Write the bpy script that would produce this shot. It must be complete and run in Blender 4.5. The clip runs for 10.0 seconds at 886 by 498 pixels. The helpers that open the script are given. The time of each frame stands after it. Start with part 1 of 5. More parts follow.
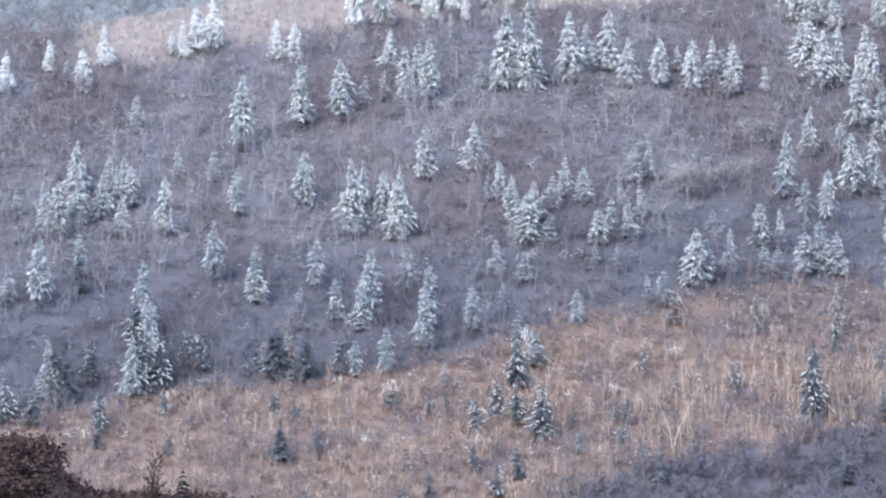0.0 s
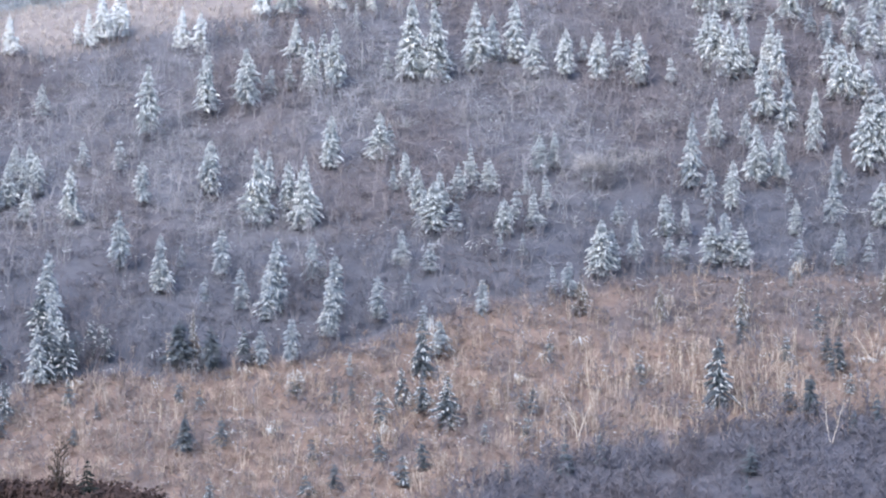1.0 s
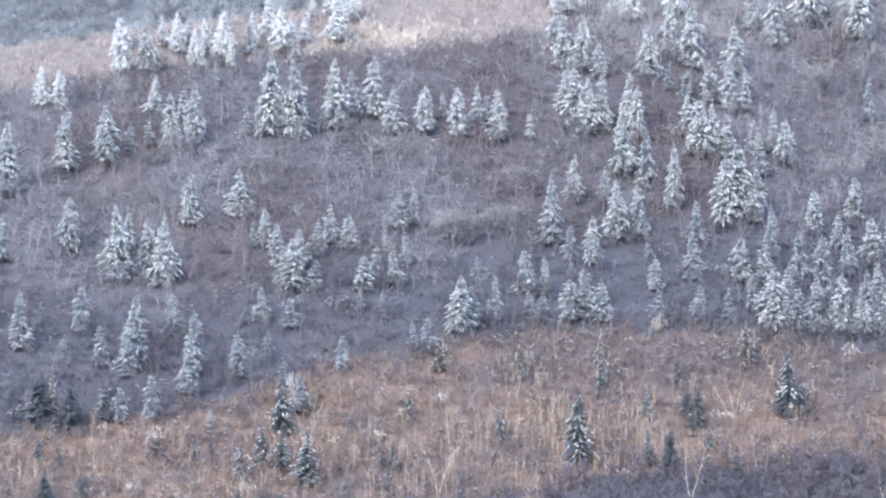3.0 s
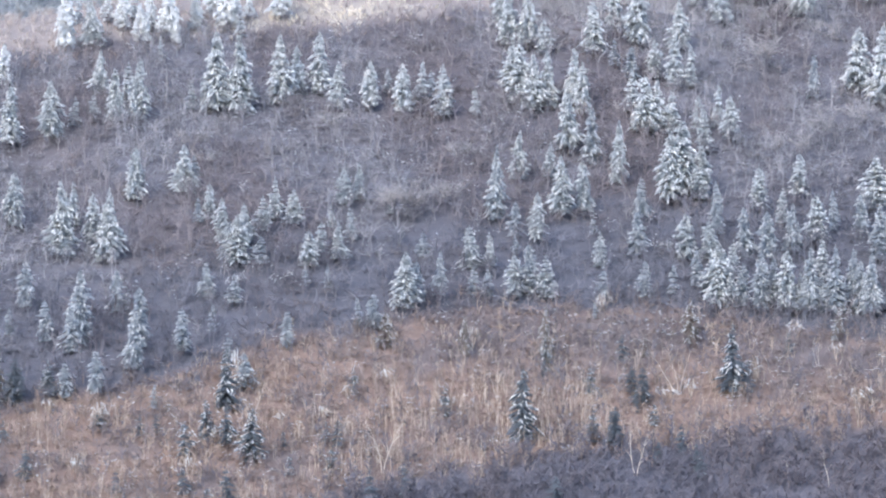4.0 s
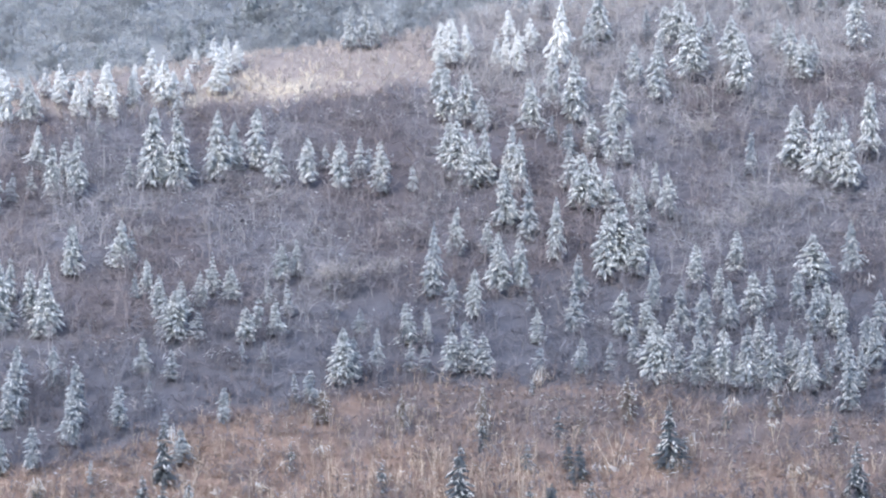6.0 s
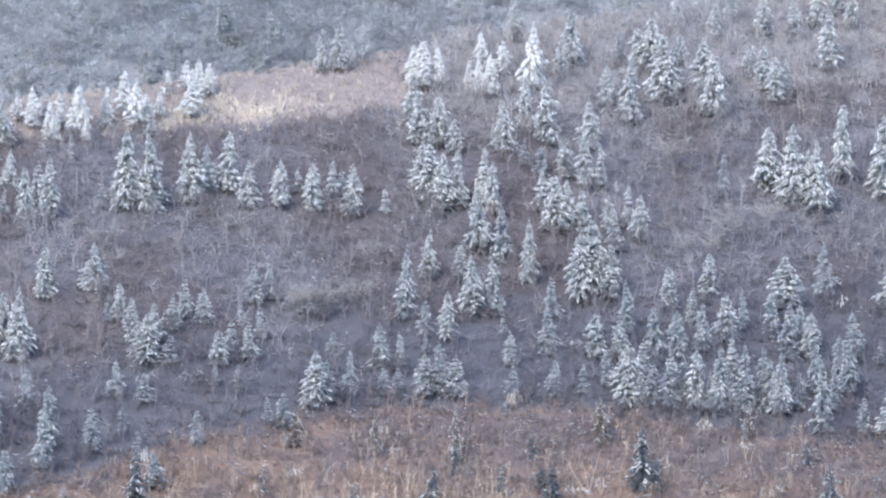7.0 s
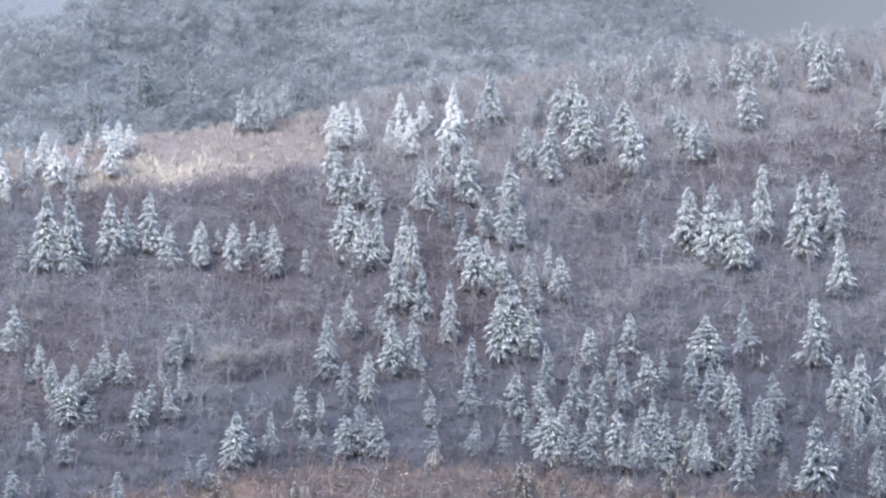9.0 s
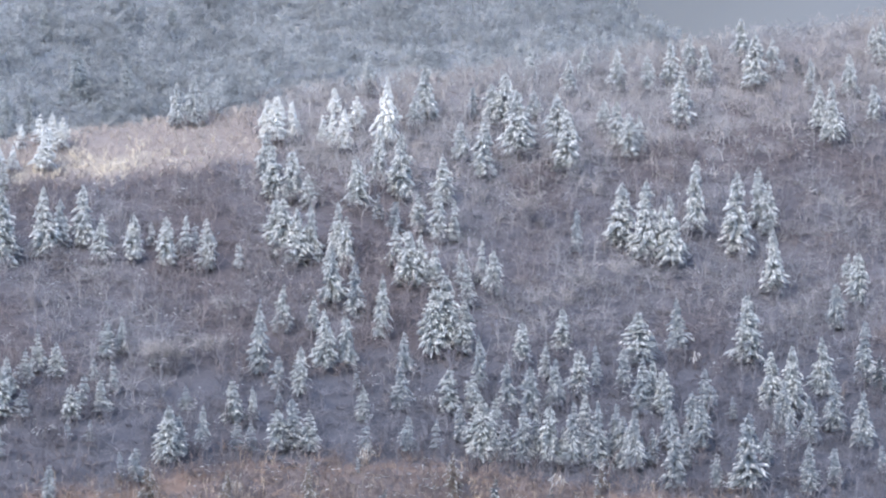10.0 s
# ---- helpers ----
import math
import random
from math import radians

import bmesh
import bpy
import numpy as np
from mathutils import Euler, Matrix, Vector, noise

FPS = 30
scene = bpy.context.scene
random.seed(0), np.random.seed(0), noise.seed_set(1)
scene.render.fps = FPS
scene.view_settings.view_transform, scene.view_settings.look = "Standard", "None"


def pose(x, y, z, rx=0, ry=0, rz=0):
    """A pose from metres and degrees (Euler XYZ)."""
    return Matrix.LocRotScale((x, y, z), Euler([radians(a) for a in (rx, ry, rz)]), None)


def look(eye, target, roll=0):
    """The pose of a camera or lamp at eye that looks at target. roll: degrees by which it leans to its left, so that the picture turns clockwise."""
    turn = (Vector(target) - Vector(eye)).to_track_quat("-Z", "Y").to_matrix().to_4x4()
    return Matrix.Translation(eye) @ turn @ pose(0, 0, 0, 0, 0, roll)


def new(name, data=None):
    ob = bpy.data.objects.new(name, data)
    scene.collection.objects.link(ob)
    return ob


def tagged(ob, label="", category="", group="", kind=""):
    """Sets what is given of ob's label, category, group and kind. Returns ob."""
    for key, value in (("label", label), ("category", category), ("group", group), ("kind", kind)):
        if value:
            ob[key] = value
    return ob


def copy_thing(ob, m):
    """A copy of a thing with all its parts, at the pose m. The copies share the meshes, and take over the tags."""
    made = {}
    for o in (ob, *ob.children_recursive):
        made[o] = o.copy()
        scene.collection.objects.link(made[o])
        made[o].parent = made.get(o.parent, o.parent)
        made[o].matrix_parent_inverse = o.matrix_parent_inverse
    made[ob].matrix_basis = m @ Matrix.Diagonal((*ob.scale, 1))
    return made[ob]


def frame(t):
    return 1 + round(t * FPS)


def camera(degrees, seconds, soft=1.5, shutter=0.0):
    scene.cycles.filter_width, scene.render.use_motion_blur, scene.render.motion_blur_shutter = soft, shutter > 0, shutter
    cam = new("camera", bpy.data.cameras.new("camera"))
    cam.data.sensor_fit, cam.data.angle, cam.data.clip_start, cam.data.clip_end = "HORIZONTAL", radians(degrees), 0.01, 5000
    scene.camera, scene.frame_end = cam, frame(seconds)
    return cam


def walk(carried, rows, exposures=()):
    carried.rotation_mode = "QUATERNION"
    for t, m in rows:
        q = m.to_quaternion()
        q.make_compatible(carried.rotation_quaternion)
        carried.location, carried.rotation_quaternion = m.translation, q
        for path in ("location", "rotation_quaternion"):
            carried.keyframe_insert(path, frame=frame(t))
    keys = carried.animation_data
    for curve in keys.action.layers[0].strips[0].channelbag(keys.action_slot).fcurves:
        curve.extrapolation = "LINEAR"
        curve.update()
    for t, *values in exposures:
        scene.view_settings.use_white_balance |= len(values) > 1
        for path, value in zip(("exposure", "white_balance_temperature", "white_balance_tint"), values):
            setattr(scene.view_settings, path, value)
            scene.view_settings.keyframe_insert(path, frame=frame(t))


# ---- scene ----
# a long lens on a tripod, panned across the far side of a valley
cam = camera(10.0, 10.0, soft=2.25)
EYE = 60.0
ROWS = [
    (0.0, -0.0000, 0.0000, -0.000),
    (0.2, -0.1959, -0.0514, -0.003),
    (0.5, -0.5678, -0.1081, -0.008),
    (0.8, -0.8771, -0.1318, -0.088),
    (1.0, -1.0689, -0.1071, -0.141),
    (1.2, -1.1798, -0.0895, -0.105),
    (1.5, -1.3505, -0.0749, -0.052),
    (1.8, -1.5368, -0.0417, -0.063),
    (2.0, -1.7105, 0.0241, -0.070),
    (2.2, -1.8644, 0.1254, -0.071),
    (2.5, -2.1851, 0.3577, -0.072),
    (2.8, -2.4801, 0.5074, -0.049),
    (3.0, -2.6553, 0.5306, -0.034),
    (3.2, -2.8573, 0.4797, -0.050),
    (4.3, -3.3696, 0.2434, -0.140),
    (4.5, -3.4453, 0.2818, -0.156),
    (4.8, -3.5729, 0.5273, -0.161),
    (5.0, -3.6770, 0.7270, -0.165),
    (5.2, -3.8020, 0.9118, -0.200),
    (5.5, -3.9283, 1.0973, -0.253),
    (5.7, -3.9667, 1.1218, -0.239),
    (6.8, -4.1424, 1.2392, -0.164),
    (7.0, -4.2960, 1.3859, -0.150),
    (7.2, -4.4416, 1.4834, -0.162),
    (7.5, -4.7181, 1.5682, -0.179),
    (7.8, -4.9229, 1.6345, -0.189),
    (8.0, -5.0318, 1.6907, -0.196),
    (8.2, -5.0908, 1.7704, -0.153),
    (8.5, -5.1597, 1.9354, -0.089),
    (8.8, -5.2006, 2.0223, -0.027),
    (9.0, -5.1933, 2.0656, 0.015),
    (9.2, -5.2461, 2.0758, -0.035),
    (9.5, -5.4707, 2.0570, -0.109),
    (9.8, -5.7737, 2.0017, -0.197),
    (10.0, -5.9585, 2.0146, -0.256),
]
walk(cam, [(t, pose(0, 0, EYE, 90 + pitch, roll, yaw)) for t, yaw, pitch, roll in ROWS],
     [(0.0, 1.33, 6390, 10.5), (5.0, 1.26, 6440, 10.5), (10.0, 1.11, 6490, 10.5)])

# ---- sky and sun ----
SUN_HEIGHT, SUN_SIDE = 38.0, 215.0    # degrees above the horizon; compass turn of the sun, behind the camera's left
world = bpy.data.worlds.new("world")
scene.world = world
world.use_nodes = True
wn = world.node_tree.nodes
sky = wn.new("ShaderNodeTexSky")
sky.sky_type, sky.sun_disc = "NISHITA", False
sky.sun_elevation, sky.sun_rotation = radians(SUN_HEIGHT), radians(SUN_SIDE)
sky.air_density, sky.dust_density, sky.ozone_density = 1.0, 1.0, 1.5
world.node_tree.links.new(sky.outputs["Color"], wn["Background"].inputs["Color"])
wn["Background"].inputs["Strength"].default_value = 0.15
sun = new("sun", bpy.data.lights.new("sun", "SUN"))
sun.data.energy, sun.data.angle, sun.data.color = 0.9, radians(40.0), (1.0, 0.92, 0.82)
a, e = radians(SUN_SIDE), radians(SUN_HEIGHT)
sun.matrix_world = look((0, 0, 0), (-math.sin(a) * math.cos(e), -math.cos(a) * math.cos(e), -math.sin(e)))


# ---- materials ----
def material(name, dark, light, scale, rough=0.8, island=0.0, bump=0.0, big=0.05, through_light=0.0, plant=0.0, drift=None):
    """Two tones mixed by a fine and a broad noise in metres, and by chance from piece to piece."""
    mat = bpy.data.materials.new(name)
    mat.use_nodes = True
    n, link = mat.node_tree.nodes, mat.node_tree.links.new
    bsdf = n["Principled BSDF"]
    bsdf.inputs["Roughness"].default_value = rough
    bsdf.inputs["Specular IOR Level"].default_value = 0.25
    geo = n.new("ShaderNodeNewGeometry")
    fine, broad = n.new("ShaderNodeTexNoise"), n.new("ShaderNodeTexNoise")
    fine.inputs["Scale"].default_value, broad.inputs["Scale"].default_value = scale, big
    fine.inputs["Detail"].default_value, broad.inputs["Detail"].default_value = 5.0, 3.0
    link(geo.outputs["Position"], fine.inputs["Vector"])
    slope = n.new("ShaderNodeVectorMath")
    slope.operation, slope.inputs[1].default_value = "MULTIPLY", (1.0, 0.4, 0.4)
    link(geo.outputs["Position"], slope.inputs[0])
    link(slope.outputs[0], broad.inputs["Vector"])
    mean = n.new("ShaderNodeMath")
    mean.operation = "ADD"
    link(fine.outputs["Fac"], mean.inputs[0])
    link(broad.outputs["Fac"], mean.inputs[1])
    value = mean.outputs[0]
    if island:
        chance = n.new("ShaderNodeMath")
        chance.operation, chance.inputs[1].default_value = "MULTIPLY_ADD", island
        link(geo.outputs["Random Per Island"], chance.inputs[0])
        link(value, chance.inputs[2])
        value = chance.outputs[0]
    if plant:
        each, more = n.new("ShaderNodeAttribute"), n.new("ShaderNodeMath")
        each.attribute_name = "plant"
        more.operation, more.inputs[1].default_value = "MULTIPLY_ADD", plant
        link(each.outputs["Fac"], more.inputs[0])
        link(value, more.inputs[2])
        value = more.outputs[0]
    span = n.new("ShaderNodeMapRange")
    span.inputs["From Min"].default_value, span.inputs["From Max"].default_value = 0.72, 1.28 + island + plant
    link(value, span.inputs["Value"])
    mix = n.new("ShaderNodeMix")
    mix.data_type = "RGBA"
    mix.inputs[6].default_value, mix.inputs[7].default_value = (*dark, 1), (*light, 1)
    link(span.outputs[0], mix.inputs[0])
    colour = mix.outputs[2]
    if drift:
        tone, size, most = drift
        stand, reach, blend = n.new("ShaderNodeTexNoise"), n.new("ShaderNodeMapRange"), n.new("ShaderNodeMix")
        stand.inputs["Scale"].default_value, stand.inputs["Detail"].default_value = size, 3.0
        link(slope.outputs[0], stand.inputs["Vector"])
        reach.inputs["From Min"].default_value, reach.inputs["From Max"].default_value, reach.inputs["To Max"].default_value = 0.45, 0.60, most
        link(stand.outputs["Fac"], reach.inputs["Value"])
        blend.data_type = "RGBA"
        blend.inputs[7].default_value = (*tone, 1)
        link(reach.outputs[0], blend.inputs[0])
        link(colour, blend.inputs[6])
        colour = blend.outputs[2]
    link(colour, bsdf.inputs["Base Color"])
    if bump:
        relief = n.new("ShaderNodeBump")
        relief.inputs["Strength"].default_value, relief.inputs["Distance"].default_value = bump, 0.4
        link(fine.outputs["Fac"], relief.inputs["Height"])
        link(relief.outputs[0], bsdf.inputs["Normal"])
    if through_light:
        thin, both = n.new("ShaderNodeBsdfTranslucent"), n.new("ShaderNodeMixShader")
        link(colour, thin.inputs["Color"])
        both.inputs[0].default_value = through_light
        link(bsdf.outputs[0], both.inputs[1])
        link(thin.outputs[0], both.inputs[2])
        link(both.outputs[0], n["Material Output"].inputs["Surface"])
    return mat


SNOW = material("snow", (0.72, 0.748, 0.785), (0.90, 0.91, 0.92), 1.5, 0.6, big=0.2)
# spruce needles: tones lifted past their frost to paint in haze
NEEDLES = material("frosted spruce needles in haze", (0.368, 0.406, 0.438), (0.505, 0.539, 0.567), 2.5, 0.75, island=0.4, big=0.3, through_light=0.45)
FROSTED_NEEDLES = material("pale frosted needles in haze", (0.424, 0.456, 0.483), (0.578, 0.605, 0.632), 2.5, 0.75, island=0.4, big=0.3, through_light=0.45)
# near-white needles: sun on the snowy crest trees, put into the colour
SUNLIT_NEEDLES = material("snowy needles with painted sun", (0.72, 0.73, 0.735), (0.94, 0.94, 0.94), 2.5, 0.75, island=0.4, big=0.3, through_light=0.45)
DUSTED_NEEDLES = material("lightly frosted needles in haze", (0.325, 0.365, 0.412), (0.482, 0.523, 0.57), 2.5, 0.75, island=0.4, big=0.3, through_light=0.45)
DARK_NEEDLES = material("bare spruce needles in haze", (0.135, 0.16, 0.19), (0.23, 0.26, 0.295), 2.0, 0.75, island=0.4, big=0.3, through_light=0.45)
# almost black: the knoll's shade is in the needle colour
BLACK_NEEDLES = material("green needles darkened for shade", (0.010, 0.014, 0.013), (0.028, 0.034, 0.032), 2.0, 0.75, island=0.4, big=0.3)
# far needles: distance haze is mixed into the rime colour
HAZED_NEEDLES = material("rimed needles with painted haze", (0.33, 0.365, 0.39), (0.55, 0.585, 0.61), 2.0, 0.8, island=0.4, big=0.3, through_light=0.45)
RUSTY_NEEDLES = material("thin browned needles", (0.20, 0.17, 0.16), (0.36, 0.32, 0.30), 2.0, 0.8, island=0.4, big=0.3, through_light=0.45)
BARK = material("spruce bark", (0.10, 0.09, 0.088), (0.20, 0.18, 0.175), 3.0, 0.9)
RIME_TWIGS = material("rimed grey twigs", (0.185, 0.18, 0.204), (0.46, 0.45, 0.487), 0.5, 0.85, island=0.2, big=0.10, plant=0.6, drift=((0.235, 0.195, 0.205), 0.035, 0.6))
# thick rime; on the upper slope this paleness also stands for sun
HIGH_RIME_TWIGS = material("thickly rimed twigs", (0.325, 0.316, 0.334), (0.585, 0.573, 0.594), 0.5, 0.85, island=0.25, big=0.10, plant=0.6, drift=((0.44, 0.40, 0.395), 0.04, 0.6))
BIRCH_BARK = material("pale birch bark", (0.44, 0.34, 0.28), (0.78, 0.68, 0.58), 0.8, 0.75, island=0.6)
WHITE_BARK = material("white birch bark", (0.58, 0.50, 0.43), (0.88, 0.80, 0.71), 0.8, 0.7, island=0.4)
RUSSET_TWIGS = material("russet bare twigs", (0.245, 0.177, 0.154), (0.536, 0.416, 0.363), 0.4, 0.85, island=0.35, big=0.07, plant=0.4, drift=((0.285, 0.248, 0.255), 0.045, 0.62))
TAWNY_TWIGS = material("tawny bare twigs", (0.41, 0.326, 0.278), (0.756, 0.63, 0.536), 0.4, 0.85, island=0.35, big=0.07, plant=0.4, drift=((0.36, 0.325, 0.325), 0.045, 0.6))
# dull violet twigs carry the cloud shade at the slope's foot
SHADY_TWIGS = material("twigs dulled violet for shade", (0.125, 0.12, 0.15), (0.25, 0.243, 0.285), 0.6, 0.85, island=0.4, plant=0.4, drift=((0.185, 0.155, 0.165), 0.05, 0.5))
# tan brush, its paleness raised for sun on the crest
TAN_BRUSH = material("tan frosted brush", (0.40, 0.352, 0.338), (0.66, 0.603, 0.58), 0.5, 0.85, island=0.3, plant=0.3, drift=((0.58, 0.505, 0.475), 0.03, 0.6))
# meadow brush again, with the brightness of a sun streak in its colour
SUNLIT_BRUSH = material("tan brush with painted sun", (0.54, 0.485, 0.43), (0.84, 0.775, 0.70), 0.5, 0.85, island=0.3, plant=0.3, drift=((0.90, 0.82, 0.70), 0.03, 0.7))
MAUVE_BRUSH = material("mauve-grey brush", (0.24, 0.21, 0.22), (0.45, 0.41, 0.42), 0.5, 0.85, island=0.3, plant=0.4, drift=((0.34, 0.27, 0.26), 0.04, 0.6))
# pale blue-grey for rime, with the haze of distance painted in
FAR_TWIGS = material("rime and haze on the far wood", (0.48, 0.497, 0.517), (0.85, 0.865, 0.88), 0.2, 0.95, island=0.05, big=0.09, through_light=0.65, plant=0.6, drift=((0.54, 0.562, 0.59), 0.022, 0.5))
# brown leaves, taken darker because the knoll lies in shade
OAK_LEAVES = material("withered oak leaves", (0.045, 0.032, 0.033), (0.115, 0.074, 0.066), 1.0, 0.85, island=0.3)
DULL_TWIGS = material("dull mauve-grey twigs", (0.188, 0.159, 0.165), (0.37, 0.318, 0.323), 0.4, 0.85, island=0.3, big=0.07, plant=0.4)
# darker blue-grey twigs; shade over the lower slope is put into this tone
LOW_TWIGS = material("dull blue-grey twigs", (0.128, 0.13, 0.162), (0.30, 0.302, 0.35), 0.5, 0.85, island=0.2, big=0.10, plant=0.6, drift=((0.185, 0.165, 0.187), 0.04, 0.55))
# knoll twigs, with shade in their dark tone
DARK_TWIGS = material("hedge twigs darkened for shade", (0.03, 0.025, 0.022), (0.09, 0.075, 0.06), 1.0, 0.85, island=0.5)
GROUND = material("grey litter and thin frost", (0.112, 0.108, 0.127), (0.225, 0.22, 0.248), 0.5, 0.95, bump=0.8, drift=((0.125, 0.105, 0.113), 0.035, 0.6))


def zoned(mat, zones):
    """Lay further pairs of tones over mat, each where the mesh carries a zone of that name, with ragged edges."""
    n, link = mat.node_tree.nodes, mat.node_tree.links.new
    bsdf = n["Principled BSDF"]
    colour = bsdf.inputs["Base Color"].links[0].from_socket
    geo, fine, wide = n.new("ShaderNodeNewGeometry"), n.new("ShaderNodeTexNoise"), n.new("ShaderNodeTexNoise")
    fine.inputs["Scale"].default_value, fine.inputs["Detail"].default_value = 0.6, 5.0
    wide.inputs["Scale"].default_value, wide.inputs["Detail"].default_value = 0.12, 5.0
    link(geo.outputs["Position"], fine.inputs["Vector"])
    slope = n.new("ShaderNodeVectorMath")
    slope.operation, slope.inputs[1].default_value = "MULTIPLY", (1.0, 0.4, 0.4)
    link(geo.outputs["Position"], slope.inputs[0])
    link(slope.outputs[0], wide.inputs["Vector"])
    for name, dark, light in zones:
        tone = n.new("ShaderNodeMix")
        tone.data_type = "RGBA"
        tone.inputs[6].default_value, tone.inputs[7].default_value = (*dark, 1), (*light, 1)
        link(fine.outputs["Fac"], tone.inputs[0])
        place = n.new("ShaderNodeAttribute")
        place.attribute_name = name
        total = n.new("ShaderNodeMath")
        total.operation = "ADD"
        link(place.outputs["Fac"], total.inputs[0])
        link(wide.outputs["Fac"], total.inputs[1])
        share = n.new("ShaderNodeMapRange")
        share.inputs["From Min"].default_value, share.inputs["From Max"].default_value = 0.85, 1.15
        link(total.outputs[0], share.inputs["Value"])
        over = n.new("ShaderNodeMix")
        over.data_type = "RGBA"
        link(share.outputs[0], over.inputs[0])
        link(colour, over.inputs[6])
        link(tone.outputs[2], over.inputs[7])
        colour = over.outputs[2]
    link(colour, bsdf.inputs["Base Color"])


zoned(GROUND, [
    # lower slope: ground darkened in colour to stand for shade
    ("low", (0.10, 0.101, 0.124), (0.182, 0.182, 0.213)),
    ("brown", (0.19, 0.137, 0.118), (0.395, 0.29, 0.248)),
    ("cool", (0.135, 0.114, 0.118), (0.265, 0.226, 0.23)),
    # foot of the slope: cloud shade painted into the ground tone
    ("shady", (0.10, 0.097, 0.12), (0.185, 0.18, 0.213)),
    # knoll ground: brown darkened in colour for its shaded side
    ("knoll_shade", (0.068, 0.043, 0.040), (0.13, 0.082, 0.073)),
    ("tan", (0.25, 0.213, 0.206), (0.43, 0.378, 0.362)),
    # paler ground that paints a sun streak across the meadow
    ("sun_streak", (0.33, 0.285, 0.255), (0.54, 0.48, 0.43)),
    # upper slope: ground tone raised to look sunlit
    ("high", (0.21, 0.197, 0.208), (0.38, 0.36, 0.375)),
    # ground beyond the crest, paled in colour for haze
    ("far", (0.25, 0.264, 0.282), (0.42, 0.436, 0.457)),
])



CLOUD = material("low cloud", (0.195, 0.21, 0.236), (0.225, 0.241, 0.268), 0.004, 1.0, big=0.001)


# ---- ground ----
# the lie of the land: far side of a valley, a nearer knoll, a further ridge
def smin(a, b, k):
    return -k * np.logaddexp(-a / k, -b / k)


def smax(a, b, k):
    return k * np.logaddexp(a / k, b / k)


def land(x, y):
    """Height of the ground in metres at x, y."""
    x, y = np.asarray(x, float), np.asarray(y, float)
    crest = 1320 + 0.338 * np.clip(x, -400, 520)
    face = 8 + 0.464 * (y - 1050)
    back = 8 + 0.464 * (crest - 1050) - 0.30 * (y - crest)
    window = np.exp(-((y - 1210) / 130) ** 2)
    roll = window * (1.6 * np.sin(x / 23 + y / 61) + 1.3 * np.sin(x / 41 - y / 37 + 1.7) + 0.7 * np.sin(x / 11 + y / 17))
    main = smin(face + roll, back, 4.0)
    near = 57.5 - 0.075 * np.clip(y, 0, 900)
    knoll = (27.5 / (1 + np.exp((x + 12) / 5)) + 6.2 / (1 + np.exp((x + 48.6) / 1.1))) * np.exp(-((y - 650) / 90) ** 2)
    low = smax(smax(near, knoll, 1.5), -4.0 + 0 * x, 2.0)
    top = 250 - 75 / (1 + np.exp(-(x - 266) / 9)) - 0.07 * np.clip(x - 290, 0, 400)
    far = smin(95 + 0.36 * (y - 1600) + 4 * np.sin(x / 47 + y / 90) + 2.5 * np.sin(x / 19 - y / 33), top - 0.12 * (y - 2050), 5.0)
    far = np.maximum(far, 40 - 0.01 * (y - 1600))
    return np.where(y < 1000, smax(low, main, 2.0), smax(main, np.where(y > 1330, far, -60), 3.0))


def snow_line(x):
    """Upper edge of the brown birch wood."""
    return np.interp(x, [-95, -79, -55, -30, -5, 5, 15, 28, 45, 55, 72, 100, 117, 128, 150, 191, 208],
                     [1078, 1085, 1096, 1100, 1107, 1113, 1120, 1130, 1130, 1138, 1147, 1147, 1150, 1143, 1134, 1118, 1114])


def shady_line(x):
    """Upper edge of the foot scrub, darkened in colour to stand for shade."""
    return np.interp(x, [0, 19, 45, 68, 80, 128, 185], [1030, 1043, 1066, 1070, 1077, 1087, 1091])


def crest_line(x):
    return 1320 + 0.338 * x


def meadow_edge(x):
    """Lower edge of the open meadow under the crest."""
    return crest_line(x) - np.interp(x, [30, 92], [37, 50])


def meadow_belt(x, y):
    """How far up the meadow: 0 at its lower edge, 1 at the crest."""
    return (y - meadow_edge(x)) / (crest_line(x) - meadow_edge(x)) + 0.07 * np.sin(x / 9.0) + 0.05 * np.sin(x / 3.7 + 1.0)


def ragged(x, y, size):
    return size * (np.sin(x / 3.1 + y / 5.3) + np.sin(x / 7.7 - y / 2.9 + 1.0))


def shade_edge(x):
    """Up to here shade is painted into the scrub above the brown wood."""
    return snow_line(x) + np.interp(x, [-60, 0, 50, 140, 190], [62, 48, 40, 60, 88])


def cool_wood(x, y):
    """How far the brown wood turns to mauve-grey: in stands, and along its upper edge towards the right."""
    stands = 0.5 + 0.5 * np.sin(x / 9.0 + 1.7 * np.sin(y / 11.0 + x / 31.0)) * np.sin(y / 8.0 - x / 23.0 + 0.6)
    rim = np.clip((y - snow_line(x) + np.interp(x, [8, 60, 120], [28, 46, 42])) / 26, 0, 1) * np.clip((x - 28) / 40, 0.25, 1)
    return np.clip(np.maximum(np.clip((stands - 0.55) * 2.0, 0, 0.5), rim * 0.72), 0, 1)


def axis(*runs):
    """Grid lines from runs of (start, end, step)."""
    return np.concatenate([np.arange(s, e, d, dtype=float) for s, e, d in runs])


